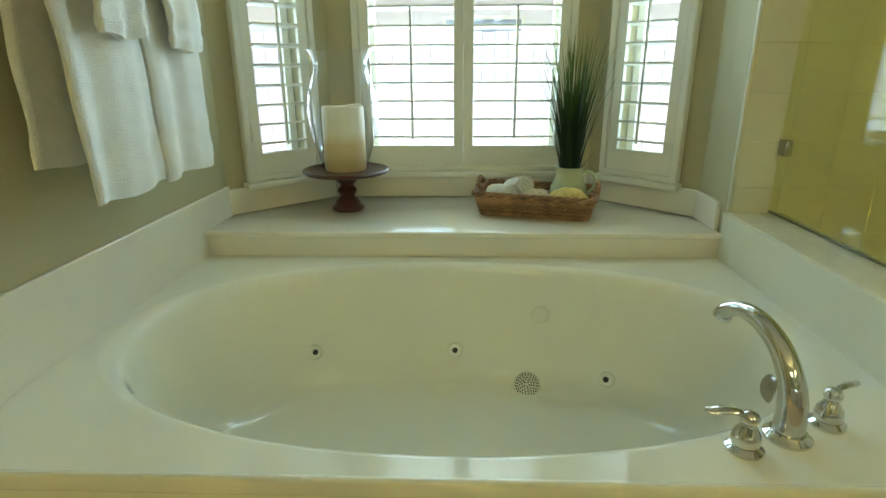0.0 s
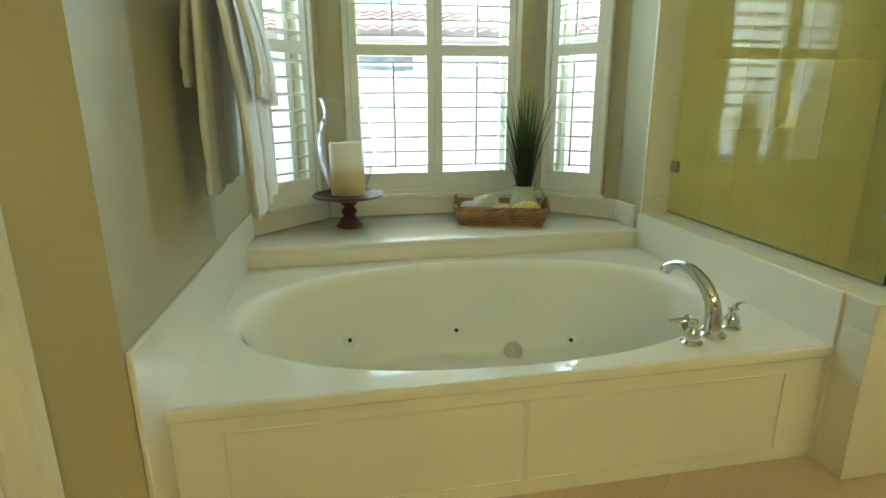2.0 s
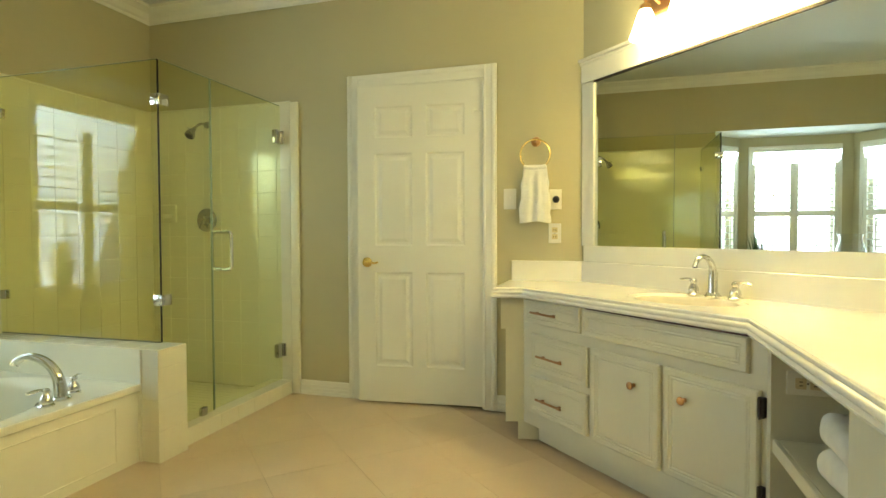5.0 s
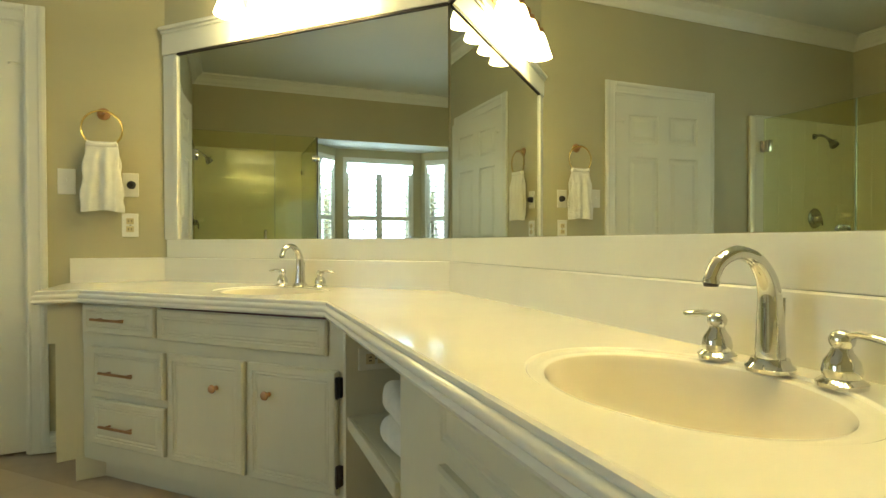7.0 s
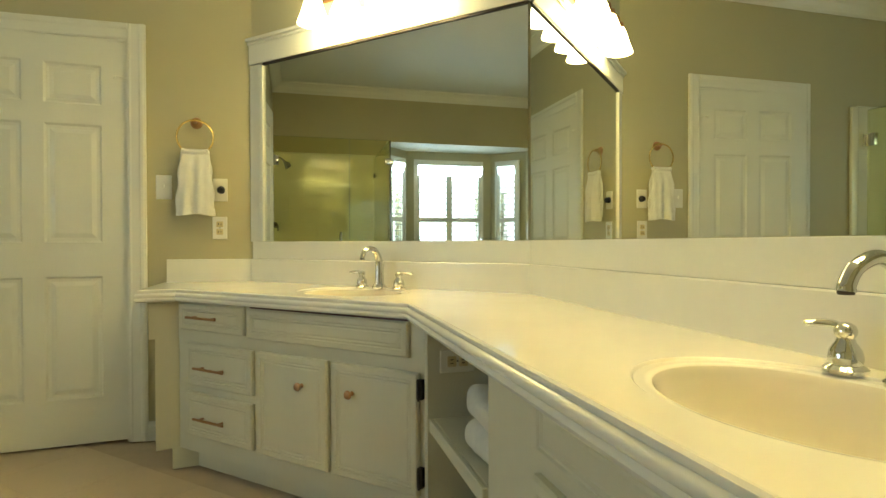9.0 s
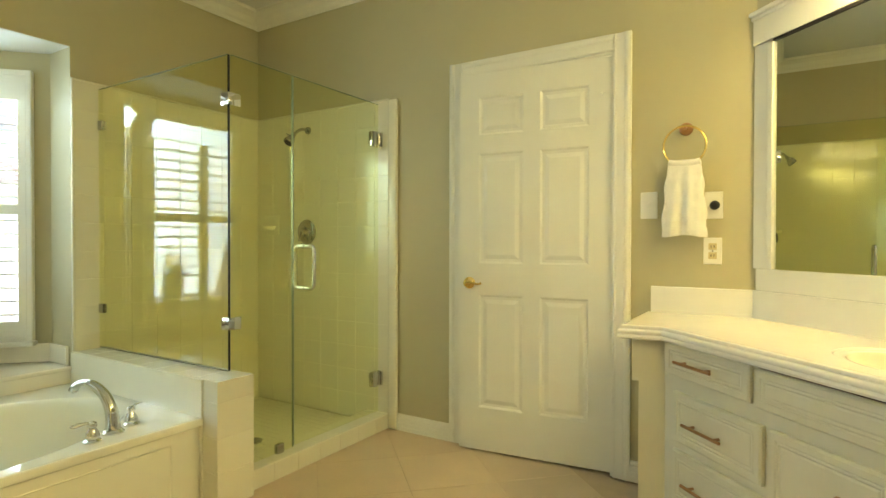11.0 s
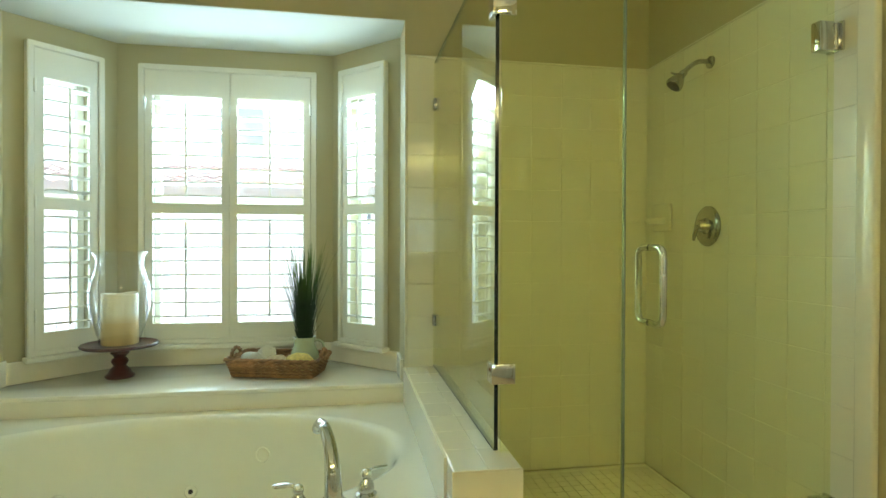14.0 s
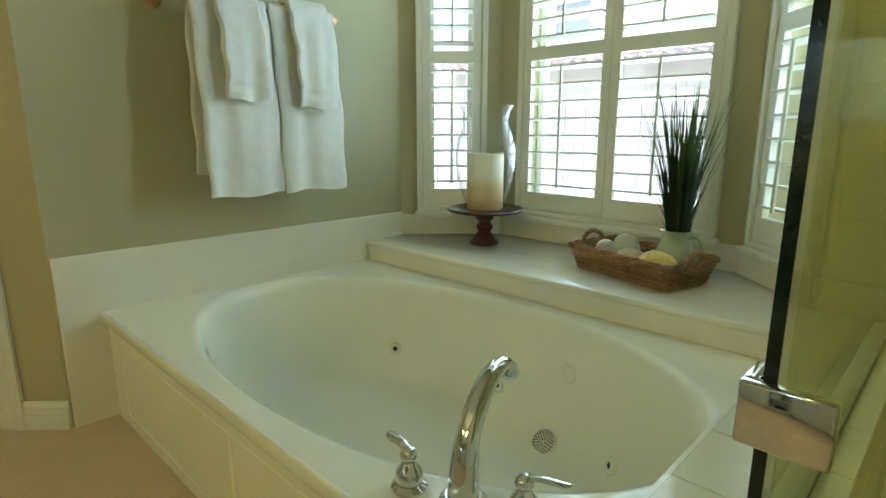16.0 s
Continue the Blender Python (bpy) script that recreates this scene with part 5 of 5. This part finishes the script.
for s in (-1, 1):
    for k in range(2):
        pts_ = spline([(s * (BL + 0.001), -0.052, BH), (s * (BL + 0.003), -0.045, BH + 0.026), (s * (BL + 0.004), 0.0, BH + 0.046), (s * (BL + 0.003), 0.045, BH + 0.026), (s * (BL + 0.001), 0.052, BH)], 8)
        pts_ = [p + Vector((0.005 * math.cos(i * 0.8 + k * 3.14), 0, 0.005 * math.sin(i * 0.8 + k * 3.14))) for i, p in enumerate(pts_)]
        part("loop_handle", tube(pts_, 0.0055, 8), WICKER, bkt)

jug = thing("ceramic_pitcher", BM @ pose(0.115, 0.045, 0.0125), "pale green glazed ceramic pitcher in the basket", "pitcher")
part("body", lathe([(0, 0), (0.045, 0), (0.052, 0.006), (0.066, 0.03), (0.073, 0.06), (0.069, 0.09), (0.056, 0.115), (0.049, 0.135), (0.051, 0.155), (0.056, 0.166), (0.052, 0.167), (0.046, 0.155), (0.044, 0.13), (0, 0.13)], 40), CERAMIC, jug, "", True)
part("handle", tube(spline([(0.046, 0, 0.145), (0.075, 0, 0.152), (0.098, 0, 0.13), (0.094, 0, 0.09), (0.066, 0, 0.06)], 8), [0.009] * 33, 10, 0.7), CERAMIC, jug, "", True)
ag = thing("ornamental_grass", BM @ pose(0.115, 0.045, 0.1445), "tall dark green artificial grass in the pitcher", "plant")
rnd = random.Random(11)
for c in range(3):
    gb_ = bmesh.new()
    for i in range(85):
        a = rnd.uniform(0, math.tau)
        r0 = 0.036 * math.sqrt(rnd.random())
        h = 0.22 + 0.37 * rnd.random() ** 1.1 if rnd.random() < 0.88 else rnd.uniform(0.08, 0.2)
        lean = (0.075 if h > 0.2 else 0.16) * rnd.uniform(0.0, 1.3) ** 1.6 * h / 0.45 * (0.6 if h > 0.2 else 1.0)
        bx, by = math.cos(a), math.sin(a)
        w = rnd.uniform(0.0024, 0.0046)
        base = Vector((r0 * bx, r0 * by, 0))
        side_ = Vector((-by, bx, 0))
        prev = None
        for k in range(6):
            t = k / 5
            bend = lean * (t + 1.1 * t * t)
            p = base + Vector((bx * bend, by * bend, h * (t - 0.08 * t ** 3))) + side_ * 0.01 * math.sin(t * 3 + i) * t
            ww = w * (1 - t ** 2.2) + 0.0003
            cur = (gb_.verts.new(p - side_ * ww), gb_.verts.new(p + Vector((bx, by, 0)) * 0.0006), gb_.verts.new(p + side_ * ww))
            if prev:
                gb_.faces.new((prev[0], prev[1], cur[1], cur[0]))
                gb_.faces.new((prev[1], prev[2], cur[2], cur[1]))
            prev = cur
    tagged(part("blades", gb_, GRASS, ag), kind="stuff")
rolled("rolled_washcloth", BM @ pose(-0.082, 0.03, 0.090, 74, 0, 32), 0.040, 0.16, "white washcloth rolled in the basket")
rolled("rolled_washcloth", BM @ pose(-0.140, -0.02, 0.072, 80, 0, 44), 0.036, 0.14, "small white washcloth rolled in the basket")


def sponge(name, m, sx, sy, sz, material, label):
    bm = bmesh.new()
    bmesh.ops.create_icosphere(bm, subdivisions=4, radius=1)
    for v in bm.verts:
        q = 1 + 0.10 * noise.noise(v.co * 2.2) + 0.05 * noise.noise(v.co * 9)
        v.co = Vector((v.co.x * sx * q, v.co.y * sy * q, v.co.z * sz * q))
    return tagged(part(name, bm, material, m=m, smooth=True), label, "sponge")


sponge("bath_sponge", BM @ pose(0.125, -0.060, 0.074), 0.070, 0.048, 0.044, SPONGE, "yellow natural bath sponge in the basket")
sponge("loofah", BM @ pose(0.005, -0.050, 0.066), 0.058, 0.047, 0.038, LOOFAH, "pale tan loofah pad in the basket")


# ---- outside ----
# the ground is out of view and serves as a pale reflector
tagged(part("ground", prism([(-400, 3.0), (400, 3.0), (400, 600), (-400, 600)], -0.5, -0.35), BOUNCE), "unseen ground, made pale to bounce sunlight up into the bay", "ground", kind="structure")
fence = thing("wooden_fence", pose(0, 7.0, -0.35), "weathered wooden privacy fence across the yard", "fence")
pk = part("board", box(-0.068, -0.01, 0.0, 0.068, 0.01, 1.75, 0.002, 1), FENCE, fence, m=pose(-7, 0, 0)).data
for i in range(1, 100):
    ob = new("board", pk)
    ob.parent = fence
    ob.matrix_basis = pose(-7 + i * 0.145, random.uniform(-0.004, 0.004), random.uniform(-0.02, 0.02))
for z in (0.4, 1.45):
    part("rail", box(-7.1, 0.012, z, 7.5, 0.05, z + 0.09), FENCE, fence)
nh = thing("neighbour_house", pose(0, 12, -0.35), "pale stucco house with a red clay tile roof", "house")
wall_b = wall_with_hole("wall", frame_on((-9, 0, 0), 0), 18, 5.6, 0.25, [(3.0, 3.2, 4.0, 4.5), (7.3, 3.2, 8.3, 4.5), (9.4, 3.2, 10.4, 4.5), (13, 3.2, 14.2, 4.5), (9.0, 0.9, 10.6, 2.3)], STUCCO, "")
wall_b.parent = nh
for key in ("label", "category", "kind"):
    if key in wall_b:
        del wall_b[key]
for x0, z0, x1, z1 in ((3.0, 3.2, 4.0, 4.5), (7.3, 3.2, 8.3, 4.5), (9.4, 3.2, 10.4, 4.5), (13, 3.2, 14.2, 4.5), (9.0, 0.9, 10.6, 2.3)):
    wv = part("window", box(x0 - 9, 0.1, z0, x1 - 9, 0.14, z1), SLATE, nh)
    fb = bmesh.new()
    for q in ((x0 - 9, z0, x0 - 8.94, z1), (x1 - 9.06, z0, x1 - 9, z1), (x0 - 8.94, z1 - 0.06, x1 - 9.06, z1), (x0 - 8.94, z0, x1 - 9.06, z0 + 0.06), (x0 - 8.94, (z0 + z1) / 2 - 0.03, x1 - 9.06, (z0 + z1) / 2 + 0.03)):
        box(q[0], 0.03, q[1], q[2], 0.098, q[3], 0, 1, fb)
    part("frame", fb, WHITE, wv)
for z0, y0, rise in ((2.55, -1.3, 0.55), (5.6, -0.6, 1.9)):
    for k in range(6):
        rb = bmesh.new()
        u0, u1 = k / 6, (k + 1) / 6 + 0.02
        dy = 1.3 if z0 < 3 else 4.0
        n = 72
        rowa, rowb = [], []
        for i in range(n * 2 + 1):
            x = -9.5 + 19 * i / (n * 2)
            hz = 0.05 * (i % 2)
            rowa.append(rb.verts.new((x, y0 + dy * u0, z0 + rise * u0 + hz + 0.04)))
            rowb.append(rb.verts.new((x, y0 + dy * u1, z0 + rise * u1 + hz)))
        for i in range(n * 2):
            rb.faces.new((rowa[i], rowa[i + 1], rowb[i + 1], rowb[i]))
        part("roof_course", rb, ROOFT, nh)

# ---- tiles of the floor, the shower and the low wall ----
TS = 0.414
n0, n1 = 0.29, 0.55
tdata = None
for i in range(-6, 8):
    for k in range(-6, 9):
        u, v = (n0 + i * 0.585) / 2, (n1 + k * 0.585) / 2
        cx, cy = u + v, v - u
        if not (-1.75 < cx < 2.75 and -1.75 < cy < 1.45) or cx - cy > 3.1:
            continue
        if (cy + 0.2925 + 0.2927 > 1.13 and cx < 1.75) or cx < -1.3:
            cut = box(-TS / 2 + 0.0009, -TS / 2 + 0.0009, -0.0075, TS / 2 - 0.0009, TS / 2 - 0.0009, 0.0, 0.0005, 1)
            bmesh.ops.transform(cut, matrix=pose(cx, cy + 0.2925, 0, 0, 0, 45), verts=cut.verts[:])
            bmesh.ops.bisect_plane(cut, geom=cut.verts[:] + cut.edges[:] + cut.faces[:], plane_co=(0, 1.13, 0), plane_no=(0, 1, 0), clear_outer=True)
            bmesh.ops.bisect_plane(cut, geom=cut.verts[:] + cut.edges[:] + cut.faces[:], plane_co=(-1.55, 0, 0), plane_no=(-1, 0, 0), clear_outer=True)
            if len(cut.faces):
                part("tile", cut, FLOORT, floor)
            continue
        if tdata is None:
            ob = part("tile", box(-TS / 2 + 0.0009, -TS / 2 + 0.0009, -0.0075, TS / 2 - 0.0009, TS / 2 - 0.0009, 0.0, 0.0005, 1), FLOORT, floor)
            tdata = ob.data
        else:
            ob = new("tile", tdata)
            ob.parent = floor
        ob.matrix_basis = pose(cx, cy + 0.2925, random.uniform(-0.0002, 0.0), 0, 0, 45)
tile_row(ns, (XT + 0.012, YN - 0.012, TOP - 13 * TW), (1, 0, 0), (0, 0, 1), splits(XE - 0.012 - XT - 0.012, TW), (13, 0), TW, TW, (0, -1, 0))
tile_row(es, (XE - 0.012, YN - 0.018, TOP - 13 * TW), (0, -1, 0), (0, 0, 1), splits(YN - 0.018 - 1.033, TW), (13, 0), TW, TW, (-1, 0, 0))
# low wall: cap, end and shower side
tile_row(lowwall, (PX0 + 0.004, PY0 + 0.0, PZ - 0.006), (0, 1, 0), (1, 0, 0), splits(YN - PY0 - 0.013, TW), (2, 0), TW, (PX1 - PX0 - 0.006) / 2, (0, 0, 1))
tile_row(lowwall, (PX0 - 0.002, PY0 + 0.004, 0.0), (1, 0, 0), (0, 0, 1), (1, 0), splits(PZ - 0.006, TW), PX1 - PX0 + 0.004, TW, (0, -1, 0))
tile_row(lowwall, (PX1 - 0.004, PY0 + 0.004, 0.0), (0, 1, 0), (0, 0, 1), splits(YN - PY0 - 0.02, TW), splits(PZ - 0.006, TW), TW, TW, (1, 0, 0))
tile_row(lowwall, (PX0 + 0.004, TUBY - 0.012, 0.0), (0, -1, 0), (0, 0, 1), (1, 0), splits(PZ - 0.006, TW), TUBY - 0.012 - PY0 - 0.003, TW, (-1, 0, 0))
# kerb
tile_row(kerb, (PX1, 1.034, 0.088), (1, 0, 0), (0, 1, 0), splits(XE - 0.026 - PX1, 0.152), (1, 0), 0.152, 0.162, (0, 0, 1))
tile_row(kerb, (PX1, 1.034, 0.0), (1, 0, 0), (0, 0, 1), splits(XE - 0.026 - PX1, 0.152), (1, 0), 0.152, 0.088, (0, -1, 0))
# mosaic floor of the shower: one piece of stuff
mo = bmesh.new()
s = 0.051
for i in range(20):
    for k in range(20):
        x, y = PX1 + 0.006 + i * s, 1.2 + k * s
        if x + s > XE - 0.014 or y + s > YN - 0.014 or (x + s / 2 - 1.88) ** 2 + (y + s / 2 - 1.50) ** 2 < 0.006:
            continue
        vs = [mo.verts.new((x + dx * (s - 0.003), y + dy * (s - 0.003), 0.0195)) for dx, dy in ((0, 0), (1, 0), (1, 1), (0, 1))]
        mo.faces.new(vs)
        lo_ = [mo.verts.new((v.co.x, v.co.y, 0.014)) for v in vs]
        for j in range(4):
            mo.faces.new((lo_[j], lo_[(j + 1) % 4], vs[(j + 1) % 4], vs[j]))
tagged(part("mosaic", mo, TILE, pan), kind="stuff")
